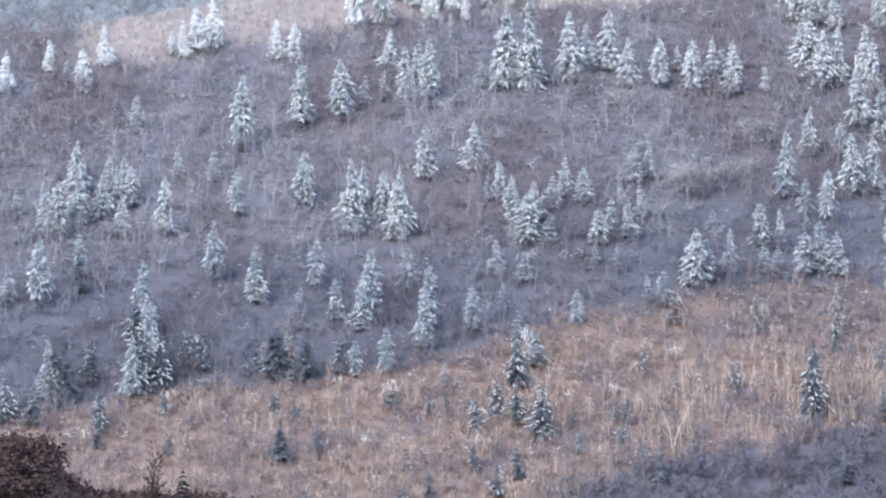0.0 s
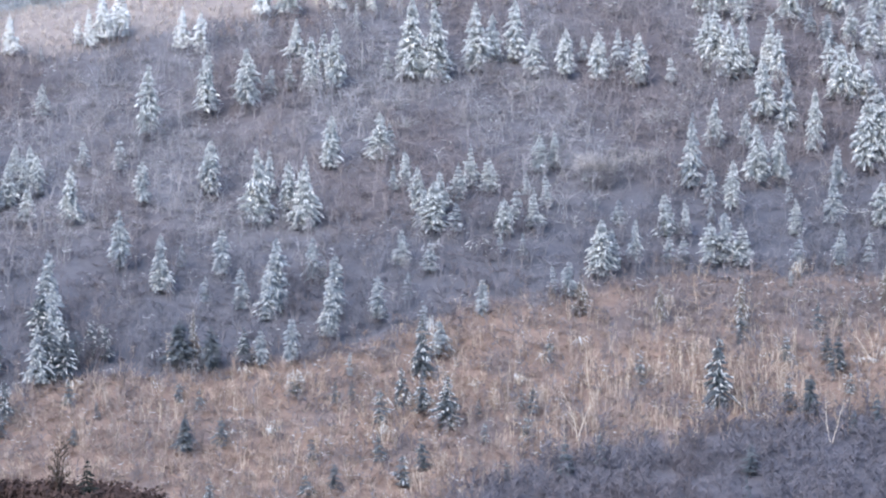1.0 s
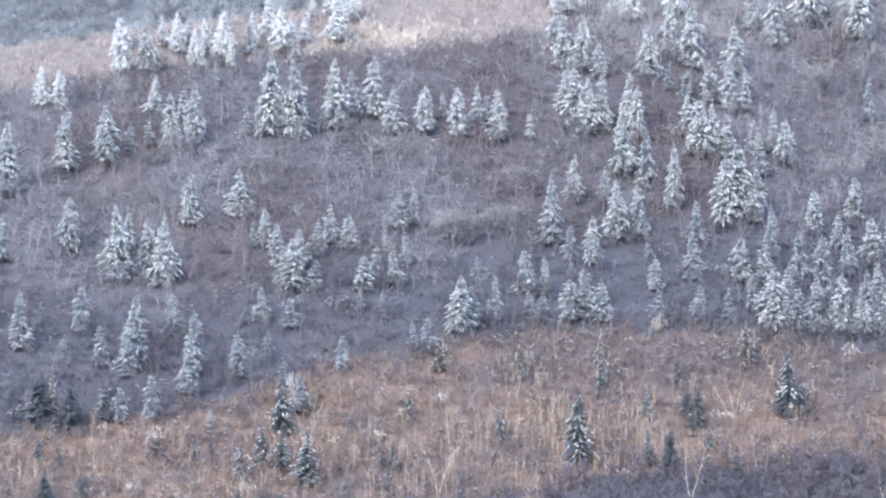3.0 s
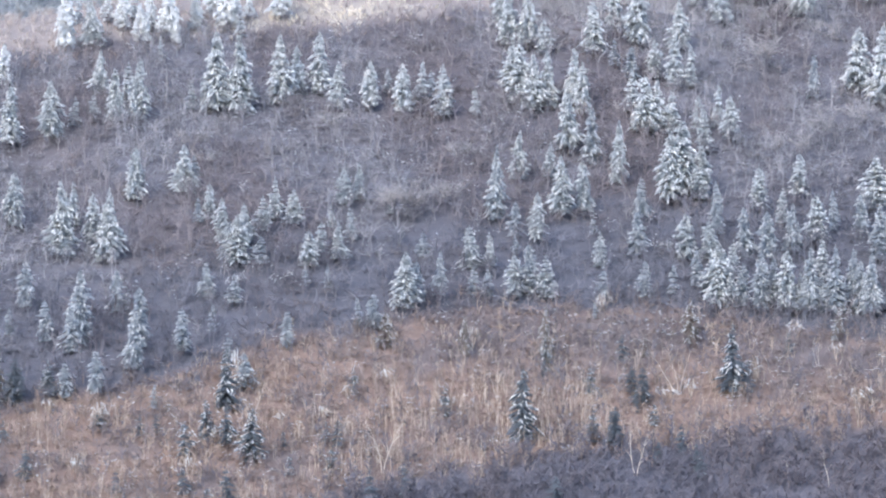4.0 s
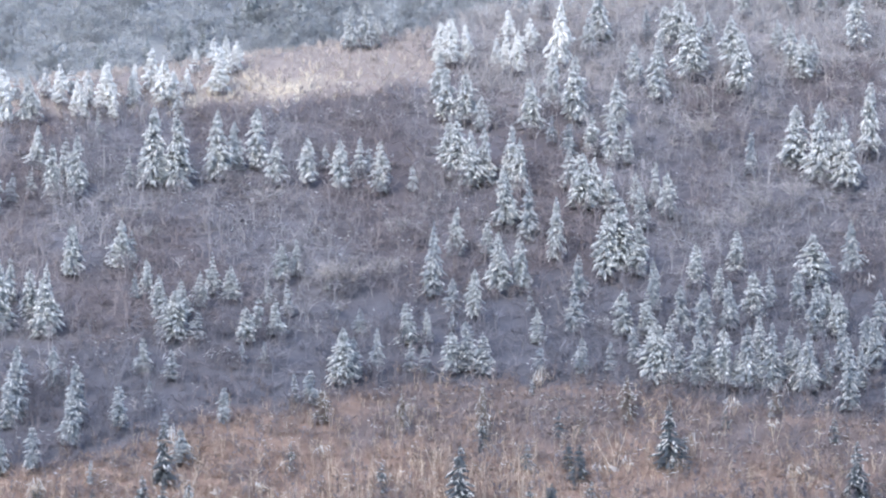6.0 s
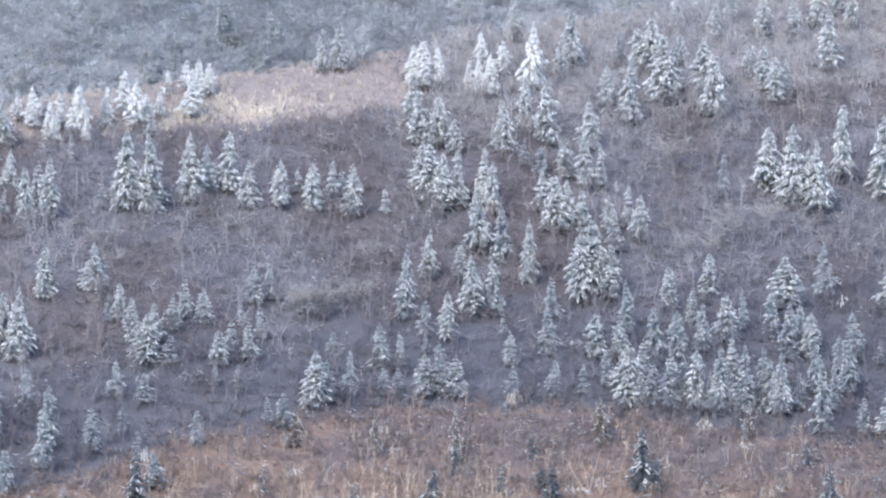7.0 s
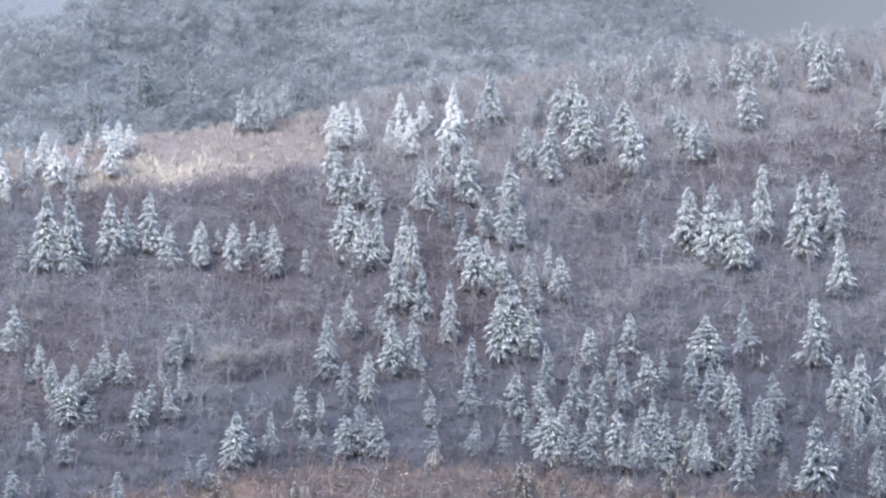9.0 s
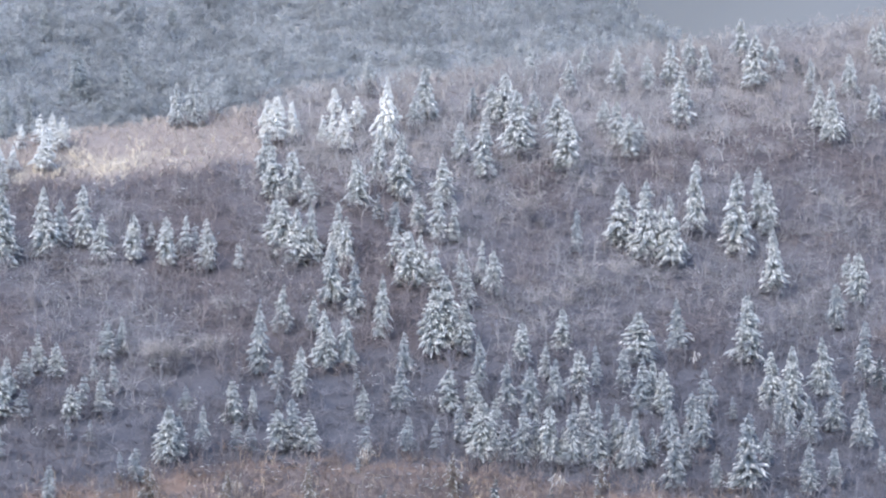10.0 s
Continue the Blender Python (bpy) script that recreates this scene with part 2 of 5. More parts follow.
def sheet():
    xs = axis((-4500, -900, 300), (-900, -200, 50), (-200, 380, 5), (380, 900, 40), (900, 4501, 300))
    ys = axis((-3000, -200, 200), (-200, 1000, 20), (1000, 1480, 4), (1480, 2150, 10), (2150, 4901, 150))
    gx, gy = np.meshgrid(xs, ys)
    verts = np.stack([gx, gy, land(gx, gy)], -1).reshape(-1, 3)
    i = np.arange(len(verts)).reshape(gx.shape)
    quads = np.stack([i[:-1, :-1], i[:-1, 1:], i[1:, 1:], i[1:, :-1]], -1).reshape(-1, 4)
    me = bpy.data.meshes.new("ground")
    me.from_pydata(verts.tolist(), [], quads.tolist())
    me.polygons.foreach_set("use_smooth", np.ones(len(quads), bool))
    me.materials.append(GROUND)
    x, y = verts[:, 0], verts[:, 1]

    def edge(metres, width):
        return 1 / (1 + np.exp(-np.clip(metres / width, -30, 30)))

    zones = {
        "low": edge(shade_edge(x) - y, 10) * (y > 960),
        "brown": edge(snow_line(x) - y, 4) * (y > 960),
        "cool": edge(snow_line(x) - y, 4) * (y > 960) * cool_wood(x, y),
        "shady": edge(shady_line(x) - y, 6) * (y > 960) * (x > -20),
        "knoll_shade": 1.0 * ((y > 380) & (y < 940) & (x < 10)),
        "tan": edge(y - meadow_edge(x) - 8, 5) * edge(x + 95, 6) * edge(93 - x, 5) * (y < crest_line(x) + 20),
        "sun_streak": edge(meadow_belt(x, y) - 0.20, 0.05) * edge(0.50 - meadow_belt(x, y), 0.05) * edge(x - 12, 8) * edge(66 - x, 9) * edge(93 - x, 5),
        "high": edge(y - crest_line(x) + 60 + ragged(x, y, 9), 16) * edge(x - 92, 5),
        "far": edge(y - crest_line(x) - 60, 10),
    }
    for name, weight in zones.items():
        me.attributes.new(name, "FLOAT", "POINT").data.foreach_set("value", np.asarray(weight, np.float32))
    return tagged(new("ground", me), "hillside and valley floor of litter and thin snow", "ground", kind="structure")


sheet()


# ---- building trees ----
class Soup:
    """Vertices and triangles gathered for one mesh."""

    def __init__(self):
        self.v, self.f = [], []

    def ring(self, c, d, r, sides):
        s = d.orthogonal().normalized()
        t = d.cross(s)
        for j in range(sides):
            a = 2 * math.pi * j / sides
            self.v.append(tuple(c + (s * math.cos(a) + t * math.sin(a)) * r))

    def stick(self, p, q, r0, r1, sides=3):
        """A tapered stick from p to q."""
        p, q = Vector(p), Vector(q)
        d = (q - p).normalized()
        k = len(self.v)
        self.ring(p, d, r0, sides)
        self.ring(q, d, r1, sides)
        for j in range(sides):
            m = (j + 1) % sides
            self.f += [(k + j, k + m, k + sides + m), (k + j, k + sides + m, k + sides + j)]

    def tube(self, pts, radii, sides=5):
        """One bending stem through pts."""
        k = len(self.v)
        for i, (p, r) in enumerate(zip(pts, radii)):
            d = (Vector(pts[min(i + 1, len(pts) - 1)]) - Vector(pts[max(i - 1, 0)])).normalized()
            self.ring(Vector(p), d, r, sides)
        for i in range(len(pts) - 1):
            for j in range(sides):
                m, c = (j + 1) % sides, k + i * sides
                self.f += [(c + j, c + m, c + sides + m), (c + j, c + sides + m, c + sides + j)]

    def spike(self, p, q, r):
        """A twig that runs out to a point."""
        p, q = Vector(p), Vector(q)
        k = len(self.v)
        self.ring(p, (q - p).normalized(), r, 3)
        self.v.append(tuple(q))
        self.f += [(k, k + 1, k + 3), (k + 1, k + 2, k + 3), (k + 2, k, k + 3)]

    def lobe(self, pts, widths, heights):
        """A closed pillow along pts: a three-cornered ring at each inner point, pointed at both ends."""
        k = len(self.v)
        side = (Vector(pts[-1]) - Vector(pts[0])).cross(Vector((0, 0, 1)))
        side = side.normalized() if side.length > 1e-6 else Vector((1, 0, 0))
        self.v.append(tuple(pts[0]))
        for p, w, h in zip(pts[1:-1], widths, heights):
            p = Vector(p)
            for o in (side * w + Vector((0, 0, -0.5 * h)), Vector((0, 0, h)), side * -w + Vector((0, 0, -0.5 * h))):
                self.v.append(tuple(p + o))
        self.v.append(tuple(pts[-1]))
        n = len(pts) - 2
        for j in range(3):
            m = (j + 1) % 3
            self.f.append((k, k + 1 + j, k + 1 + m))
            for i in range(n - 1):
                b = k + 1 + 3 * i
                self.f += [(b + j, b + 3 + j, b + 3 + m), (b + j, b + 3 + m, b + m)]
            b = k + 1 + 3 * (n - 1)
            self.f.append((b + j, k + 1 + 3 * n, b + m))

    def paddle(self, pts, widths, sag):
        """A drooping fan of needles along pts, roof-shaped across."""
        k = len(self.v)
        side = (Vector(pts[-1]) - Vector(pts[0])).cross(Vector((0, 0, 1)))
        side = side.normalized() if side.length > 1e-6 else Vector((1, 0, 0))
        for p, w in zip(pts, widths):
            p = Vector(p)
            for s in (-1, 0, 1):
                self.v.append(tuple(p + side * (w * s) - Vector((0, 0, sag * w * abs(s)))))
        for i in range(len(pts) - 1):
            b = k + 3 * i
            for q in ((b, b + 1, b + 4, b + 3), (b + 1, b + 2, b + 5, b + 4)):
                self.f += [(q[0], q[1], q[2]), (q[0], q[2], q[3])]

    def mesh(self, name, mat, smooth=False):
        me = bpy.data.meshes.new(name)
        me.from_pydata(self.v, [], self.f)
        me.materials.append(mat)
        if smooth:
            me.polygons.foreach_set("use_smooth", np.ones(len(self.f), bool))
        return me


# kind: needles, share of boughs with snow, size of the snow pillows, bough density, name, wording
SPRUCES = {
    "snowy": (NEEDLES, 0.88, 1.05, 1.1, "spruce", "frosted green spruce with snow pillows on its boughs"),
    # upper-slope trees, whose needles are lightened for haze as well as frost
    "frosted": (FROSTED_NEEDLES, 0.90, 1.20, 1.1, "spruce", "pale frost-covered spruce laden with snow high on the slope"),
    # larger pillows and whiter needles make these trees look sunlit
    "sunlit": (SUNLIT_NEEDLES, 1.00, 2.20, 1.1, "spruce", "spruce plastered white with heavy snow on the crest"),
    "dusted": (DUSTED_NEEDLES, 0.68, 0.80, 1.05, "spruce", "grey-green spruce dusted with snow among the scrub"),
    "thin": (DARK_NEEDLES, 0.55, 0.85, 0.8, "spruce", "dark green spruce with thin streaks of snow"),
    "dark": (DARK_NEEDLES, 0.06, 0.60, 1.1, "spruce", "dark green spruce almost bare of snow"),
    "black": (BLACK_NEEDLES, 0.0, 0.60, 1.2, "spruce", "near-black young spruce on the shaded knoll"),
    "rimed": (HAZED_NEEDLES, 0.45, 0.60, 0.9, "rimed_spruce", "pale rime-covered spruce in the far wood"),
    "rusty": (RUSTY_NEEDLES, 0.70, 0.70, 0.8, "spruce", "thin browned spruce dusted with snow"),
}


def spruce_meshes(kind, seed, whorls):
    """Trunk, crown and snow of one spruce, one metre high and about one metre across."""
    rng = random.Random(seed)
    needles, share, size, density = SPRUCES[kind][:4]
    trunk, crown, snow = Soup(), Soup(), Soup()
    bend = rng.uniform(-0.012, 0.012), rng.uniform(-0.012, 0.012)
    trunk.tube([(0, 0, -0.10), (bend[0], bend[1], 0.35), (bend[0] * 0.5, bend[1] * 0.5, 0.7), (0, 0, 0.985)], [0.020, 0.015, 0.009, 0.002], 6)
    foot, power, coarse = rng.uniform(0.08, 0.18), rng.uniform(0.56, 0.84), (22 / whorls) ** 0.5
    phase = [rng.uniform(0, 6.28) for _ in range(6)]
    bare = rng.uniform(0.15, 0.85), rng.uniform(0.04, 0.09), rng.uniform(0, 6.28)
    loss = rng.uniform(0.05, 0.30)
    up = Vector((0, 0, 0.004))
    for k in range(whorls):
        t = min(max((k + rng.uniform(-0.4, 0.4)) / whorls, 0.0), 0.975)
        reach = 0.5 * min(1.0, 0.62 + t * 2.1) * (1 - t) ** power + 0.022
        boughs = max(3, int((8.6 - 5.0 * t) * density / coarse + rng.random()))
        a0 = rng.uniform(0, 6.28)
        for b in range(boughs):
            a = a0 + 6.283 * b / boughs + rng.uniform(-0.45, 0.45)
            lump = 1 + 0.20 * math.sin(2 * a + phase[0] + 5 * t) + 0.16 * math.sin(a + phase[1] - 9 * t) + 0.12 * math.sin(3 * a + phase[2] + 23 * t)
            r = reach * lump * rng.uniform(0.72, 1.12)
            if abs(t - bare[0]) < bare[1] and math.cos(a - bare[2]) > 0.2:
                r *= 0.55
            droop = rng.uniform(0.10, 0.42) * (1 - 0.5 * t)
            d = Vector((math.cos(a), math.sin(a), 0))
            side = Vector((-d.y, d.x, 0))
            z1 = foot + (0.975 - foot) * t + rng.uniform(-0.016, 0.016) + droop * r * 0.35

            def at(s):
                return d * (r * s) + Vector((0, 0, z1 - droop * r * (0.35 * s + 0.75 * s * s - 0.12 * s ** 4)))

            w = min(0.22 * r + 0.012, 0.062) * rng.uniform(0.75, 1.25) * coarse
            crown.paddle([at(0.05), at(0.65), at(1.06)], [w * 0.5, w * 1.1, 0.004], 0.45)
            for s in (-1, 1):
                p = at(rng.uniform(0.4, 0.9))
                crown.spike(p, p + side * (s * w * rng.uniform(0.9, 1.7)) + d * (0.14 * r) - Vector((0, 0, 0.4 * w + rng.uniform(0.005, 0.035))), 0.009 * coarse)
            if rng.random() < 0.3:
                p = at(rng.uniform(0.35, 0.85)) + side * rng.uniform(-0.6, 0.6) * w
                crown.spike(p, p + d * 0.012 - Vector((0, 0, rng.uniform(0.025, 0.05))), 0.010 * coarse)
            patch = math.sin(2 * a + phase[3] + 11 * t) + math.sin(a + phase[4] - 17 * t)
            if rng.random() < share * (0.85 + 0.3 * t) and patch > -1.75 + loss:
                for _ in range(2 if r > 0.12 else 1):
                    s0 = rng.uniform(0.30, 0.80)
                    s1 = min(s0 + rng.uniform(0.25, 0.45), 1.12)
                    pw = w * 0.40 * size * rng.uniform(0.5, 1.3)
                    ph = min(0.016, 0.006 + 0.12 * w) * size * rng.uniform(0.6, 1.4)
                    off = side * rng.uniform(-0.8, 0.8) * w
                    snow.lobe([at(s0) + up + off * 0.6, at(s0 * 0.4 + s1 * 0.6) + up + off, at(s1) - up * 2 + off * rng.uniform(0.6, 1.6)], [pw], [ph])
                for _ in range(2 if r > 0.15 else 1):
                    if r > 0.06 and rng.random() < 0.8 * size:
                        s = rng.choice((-1, 1))
                        p = at(rng.uniform(0.35, 0.9))
                        end = p + side * (s * w * rng.uniform(1.0, 1.9)) + d * (0.18 * r) - Vector((0, 0, 0.4 * w + rng.uniform(0.01, 0.03)))
                        snow.lobe([p + up, p * 0.45 + end * 0.55 + up, end], [0.011 * size * rng.uniform(0.7, 1.4)], [0.009 * size])
    for a in (0.0, 1.57):
        o = Vector((math.cos(a), math.sin(a), 0)) * 0.012
        crown.paddle([o + Vector((0, 0, 0.92)), Vector((0.002, 0, 0.96)), Vector((0, 0, 1.0))], [0.022, 0.012, 0.003], 1.5)
    if share > 0.5:
        snow.lobe([(0.006, 0, 0.92), (0, 0.006, 0.95), (0, 0, 0.975), (0, 0, 1.0)], [0.016 * size, 0.011 * size], [0.014, 0.012])
    return (trunk.mesh("trunk", BARK), crown.mesh("crown", needles), snow.mesh("snow", SNOW, True) if snow.f else None)


MADE = {}
PLACED = random.Random(5)


def spruce(x, y, height, spread, kind):
    """A spruce standing at x, y; spread is its width over its height."""
    small = height < 8.5
    whorls = 11 if small else 19 if height < 12 else 25
    key = (kind, whorls, PLACED.randrange(6))
    z, broad = float(land(x, y)), 0.88 if kind in ("thin", "dark") else 0.76
    m = Matrix.LocRotScale((x, y, z), Euler((radians(PLACED.uniform(-2, 2)), radians(PLACED.uniform(-2, 2)), PLACED.uniform(0, 6.28))),
                           (height * spread * broad, height * spread * broad, height))
    name, words = SPRUCES[kind][4:]
    if key not in MADE:
        thing = MADE[key] = tagged(new(("young_" if small and name == "spruce" else "") + name), words, "tree", "spruces on the hillside")
        for part_name, me in zip(("trunk", "crown", "snow"), spruce_meshes(kind, key[2] + 31 * list(SPRUCES).index(kind) + whorls, whorls)):
            if me:
                piece = tagged(new(part_name, me), kind="stuff" if part_name == "snow" else "")
                piece.parent = thing
    else:
        thing = copy_thing(MADE[key], Matrix())
    thing.matrix_basis = m
    thing["label"] = ("tall " if height > 14 else "small " if height < 5.5 else "") + words
    return thing


def bare_tree(seed, height, stems, spread, limbs, twigs, thick, fine, upright=0.5):
    """A leafless tree as a Soup: stems, rising limbs and twigs. thick: radius of a stem; fine: of its limbs."""
    rng = random.Random(seed)
    s = Soup()
    for i in range(stems):
        a, tilt = rng.uniform(0, 6.28), rng.uniform(0.02, 0.16) * (1.5 if stems > 1 else 0.7)
        base = Vector((rng.uniform(-0.3, 0.3), rng.uniform(-0.3, 0.3), 0)) * (1 if stems > 1 else 0.3)
        base.z = -0.5
        h = height * rng.uniform(0.8, 1.05)
        mid = base + Vector((math.cos(a) * tilt * h * 0.5, math.sin(a) * tilt * h * 0.5, h * 0.5))
        top = mid + Vector((math.cos(a + 0.6) * tilt * h * 0.5, math.sin(a + 0.6) * tilt * h * 0.5, h * 0.52))
        s.stick(base, mid, thick, thick * 0.7)
        s.spike(mid, top, thick * 0.7)
        for j in range(limbs):
            q = rng.uniform(0.22, 0.97)
            p = base.lerp(mid, q * 2) if q < 0.5 else mid.lerp(top, q * 2 - 1)
            b = rng.uniform(0, 6.28)
            ln = spread * (1.15 - 0.75 * q) * rng.uniform(0.6, 1.2)
            d = Vector((math.cos(b), math.sin(b), upright + rng.uniform(0.0, 0.7))).normalized()
            e = p + d * ln
            s.spike(p, e, fine)
            for _ in range(twigs):
                c = p.lerp(e, rng.uniform(0.25, 0.95))
                g = b + rng.uniform(-1.2, 1.2)
                f = Vector((math.cos(g), math.sin(g), upright + rng.uniform(-0.4, 0.9))).normalized()
                s.spike(c, c + f * (ln * rng.uniform(0.35, 0.75)), fine * 0.7)
    return s


def twig_crown(seed, height, width, count, length, fine):
    """A leafless hardwood furred with rime: a bent stem, rising limbs, and a crown of fine twigs, as a Soup."""
    rng = random.Random(seed)
    s = Soup()
    fork = Vector((rng.uniform(-0.4, 0.4), rng.uniform(-0.4, 0.4), height * rng.uniform(0.22, 0.36)))
    s.stick((0, 0, -0.6), fork, fine * 1.5, fine * 1.2)
    limbs = []
    for i in range(4):
        a, out = rng.uniform(0, 6.28), width * rng.uniform(0.06, 0.36)
        mid = fork + Vector((math.cos(a) * out * 0.45, math.sin(a) * out * 0.45, height * rng.uniform(0.15, 0.28)))
        top = mid + Vector((math.cos(a + rng.uniform(-0.6, 0.6)) * out * 0.6, math.sin(a) * out * 0.6, height * rng.uniform(0.16, 0.40)))
        s.stick(fork, mid, fine * 1.1, fine * 0.8)
        s.spike(mid, top, fine * 0.8)
        limbs += [(fork, mid), (mid, top), (mid, top)]
    for _ in range(count):
        p, q = rng.choice(limbs)
        c = p.lerp(q, rng.uniform(0.2, 1.0))
        d = Vector((c.x / width * 2.4 + rng.gauss(0, 0.55), c.y / width * 2.4 + rng.gauss(0, 0.55), 0.42 + rng.gauss(0, 0.45))).normalized()
        e = c + d * (length * rng.uniform(0.6, 1.3))
        s.spike(c, e, fine * rng.uniform(0.7, 1.1))
        for _ in range(2):
            c2 = c.lerp(e, rng.uniform(0.3, 0.9))
            f = (d + Vector((rng.gauss(0, 0.6), rng.gauss(0, 0.6), rng.gauss(0.1, 0.5)))).normalized()
            s.spike(c2, c2 + f * (length * rng.uniform(0.3, 0.7)), fine * rng.uniform(0.6, 0.9))
    return s


def rime_crown(seed, height, width, twigs):
    """A far hardwood, a vase of limbs whose fine rimed twigs make soft rounded heads."""
    rng = random.Random(seed)
    s = Soup()
    fork = Vector((0, 0, height * 0.28))
    s.stick((0, 0, -0.8), fork, 0.16, 0.12)
    heads = []
    for i in range(4):
        a, u = 1.57 * i + rng.uniform(-0.5, 0.5), rng.uniform(0.05, 1.0)
        f = math.sqrt(1 - u * u)
        c = Vector((math.cos(a) * f * width * 0.27, math.sin(a) * f * width * 0.27, height * (0.44 + 0.30 * u)))
        s.spike(fork, c, 0.10)
        heads.append((c, width * rng.uniform(0.13, 0.20)))
    for i in range(twigs):
        c, r = heads[i % 4]
        n = Vector((rng.gauss(0, 1), rng.gauss(0, 1), rng.gauss(0.35, 0.9))).normalized()
        p = c + n * (r * rng.uniform(0.35, 0.65))
        s.spike(p, c + (n + Vector((rng.gauss(0, 0.22), rng.gauss(0, 0.22), rng.gauss(0.05, 0.2)))) * (r * rng.uniform(0.85, 1.15)), rng.uniform(0.17, 0.30))
    return s


def strewn(name, soups, mats, places, label, category, smooth=False):
    """One mesh of many plants: places are rows of x, y, turn, scale, tallness, which. mats: one per soup, in turn."""
    verts, tris, which_mat, tones = [], [], [], []
    count = 0
    kinds = [(np.array(s.v), np.array(s.f)) for s in soups]
    places = np.asarray(places)
    z = land(places[:, 0], places[:, 1])
    chance = np.random.RandomState(len(places)).uniform(0, 1, len(places))
    for (x, y, turn, scale, tall, which), g, tone in zip(places, z, chance):
        v, f = kinds[int(which)]
        c, n = math.cos(turn) * scale, math.sin(turn) * scale
        verts.append(np.stack([v[:, 0] * c - v[:, 1] * n + x, v[:, 0] * n + v[:, 1] * c + y, v[:, 2] * tall + g], 1))
        tris.append(f + count)
        which_mat.append(np.full(len(f), int(which) % len(mats), np.int32))
        tones.append(np.full(len(v), tone, np.float32))
        count += len(v)
    verts, faces = np.concatenate(verts), np.concatenate(tris)
    me = bpy.data.meshes.new(name)
    me.vertices.add(len(verts))
    me.vertices.foreach_set("co", verts.astype(np.float32).ravel())
    me.loops.add(len(faces) * 3)
    me.loops.foreach_set("vertex_index", faces.astype(np.int32).ravel())
    me.polygons.add(len(faces))
    me.polygons.foreach_set("loop_start", np.arange(0, len(faces) * 3, 3, dtype=np.int32))
    for m in mats:
        me.materials.append(m)
    me.polygons.foreach_set("material_index", np.concatenate(which_mat))
    me.polygons.foreach_set("use_smooth", np.full(len(faces), smooth))
    me.attributes.new("plant", "FLOAT", "POINT").data.foreach_set("value", np.concatenate(tones))
    me.update()
    return tagged(new(name, me), label, category, kind="stuff")


# ---- where each kind of wood grows ----
RNG = np.random.RandomState(11)


def scatter(count, xs, ys, keep, scale, tall, kinds, gap=0.0):
    x, y = RNG.uniform(*xs, count * 8), RNG.uniform(*ys, count * 8)
    ok = keep(x, y)
    x, y = x[ok][:count], y[ok][:count]
    n = len(x)
    return np.stack([x, y, RNG.uniform(0, 6.28, n), RNG.uniform(*scale, n), RNG.uniform(*tall, n), RNG.randint(0, kinds, n)], 1)


def in_view(x, y):
    """The wedge of hillside across the valley that the lens can reach."""
    return (x > -0.097 * y) & (x < 0.20 * y)


def meadow(x, y):
    return (y > meadow_edge(x) + ragged(x, y, 2)) & (x > -92) & (x < 92 + ragged(y, x, 3))


def high_up(x, y):
    """Near the crest, where colours are paled for rime and for sun."""
    return (y > crest_line(x) - 66 + ragged(x, y, 9) + RNG.normal(0, 13, np.shape(x))) & (x > 88 + RNG.normal(0, 4, np.shape(x)))


def slope_wood(x, y):
    return in_view(x, y) & (y > snow_line(x) - 3 + ragged(x, y, 1.5) + RNG.normal(0, 1, x.shape) * np.where(x > 40, 2.2, 5)) & (y < crest_line(x) + 12) & ~meadow(x, y)


rime = [twig_crown(100 + i, 8.0, 6.2, 8, 2.3, 0.085) for i in range(10)]
places = scatter(4000, (-145, 300), (1060, 1440), lambda x, y: slope_wood(x, y) & ~high_up(x, y), (0.75, 1.4), (0.45, 1.1), 10)
scrub_places = places
# scrub on the lower slope takes the tone with shade in it
dull = places[:, 1] < shade_edge(places[:, 0]) + RNG.normal(0, 9, len(places))
strewn("hardwood_scrub", rime, [LOW_TWIGS], places[dull], "leafless scrub low on the slope, shade in its blue-grey colour", "scrub")
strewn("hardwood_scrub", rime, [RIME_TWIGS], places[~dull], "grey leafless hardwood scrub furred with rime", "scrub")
places = scatter(1900, (-145, 300), (1180, 1440), lambda x, y: slope_wood(x, y) & high_up(x, y), (0.75, 1.4), (0.4, 0.95), 10)
strewn("hardwood_scrub", rime, [HIGH_RIME_TWIGS], places, "hardwood scrub near the crest, rime and painted sun in its paleness", "scrub")

def brush(seed, width, count):
    """Low tangle of twigs between the trees, as a Soup."""
    rng = random.Random(seed)
    s = Soup()
    for _ in range(count):
        c = Vector((rng.gauss(0, 0.22) * width, rng.gauss(0, 0.22) * width, rng.uniform(-0.2, 0.8)))
        d = Vector((rng.gauss(0, 1.0), rng.gauss(0, 1.0), rng.uniform(0.0, 1.1))).normalized()
        s.spike(c, c + d * rng.uniform(1.3, 2.8), rng.uniform(0.08, 0.15))
    return s


tangle = [brush(160 + i, 5.0, 14) for i in range(10)]
places = scatter(7000, (-145, 300), (1060, 1440), slope_wood, (0.8, 1.3), (0.5, 1.25), 10)
high = high_up(places[:, 0], places[:, 1])
dull = ~high & (places[:, 1] < shade_edge(places[:, 0]) + RNG.normal(0, 9, len(places)))
strewn("undergrowth", tangle, [LOW_TWIGS], places[dull], "undergrowth low on the slope, shade in its blue-grey colour", "scrub")
strewn("undergrowth", tangle, [RIME_TWIGS], places[~high & ~dull], "grey rimed undergrowth between the hardwoods", "scrub")
strewn("undergrowth", tangle, [HIGH_RIME_TWIGS], places[high], "undergrowth near the crest, rime and painted sun in its paleness", "scrub")

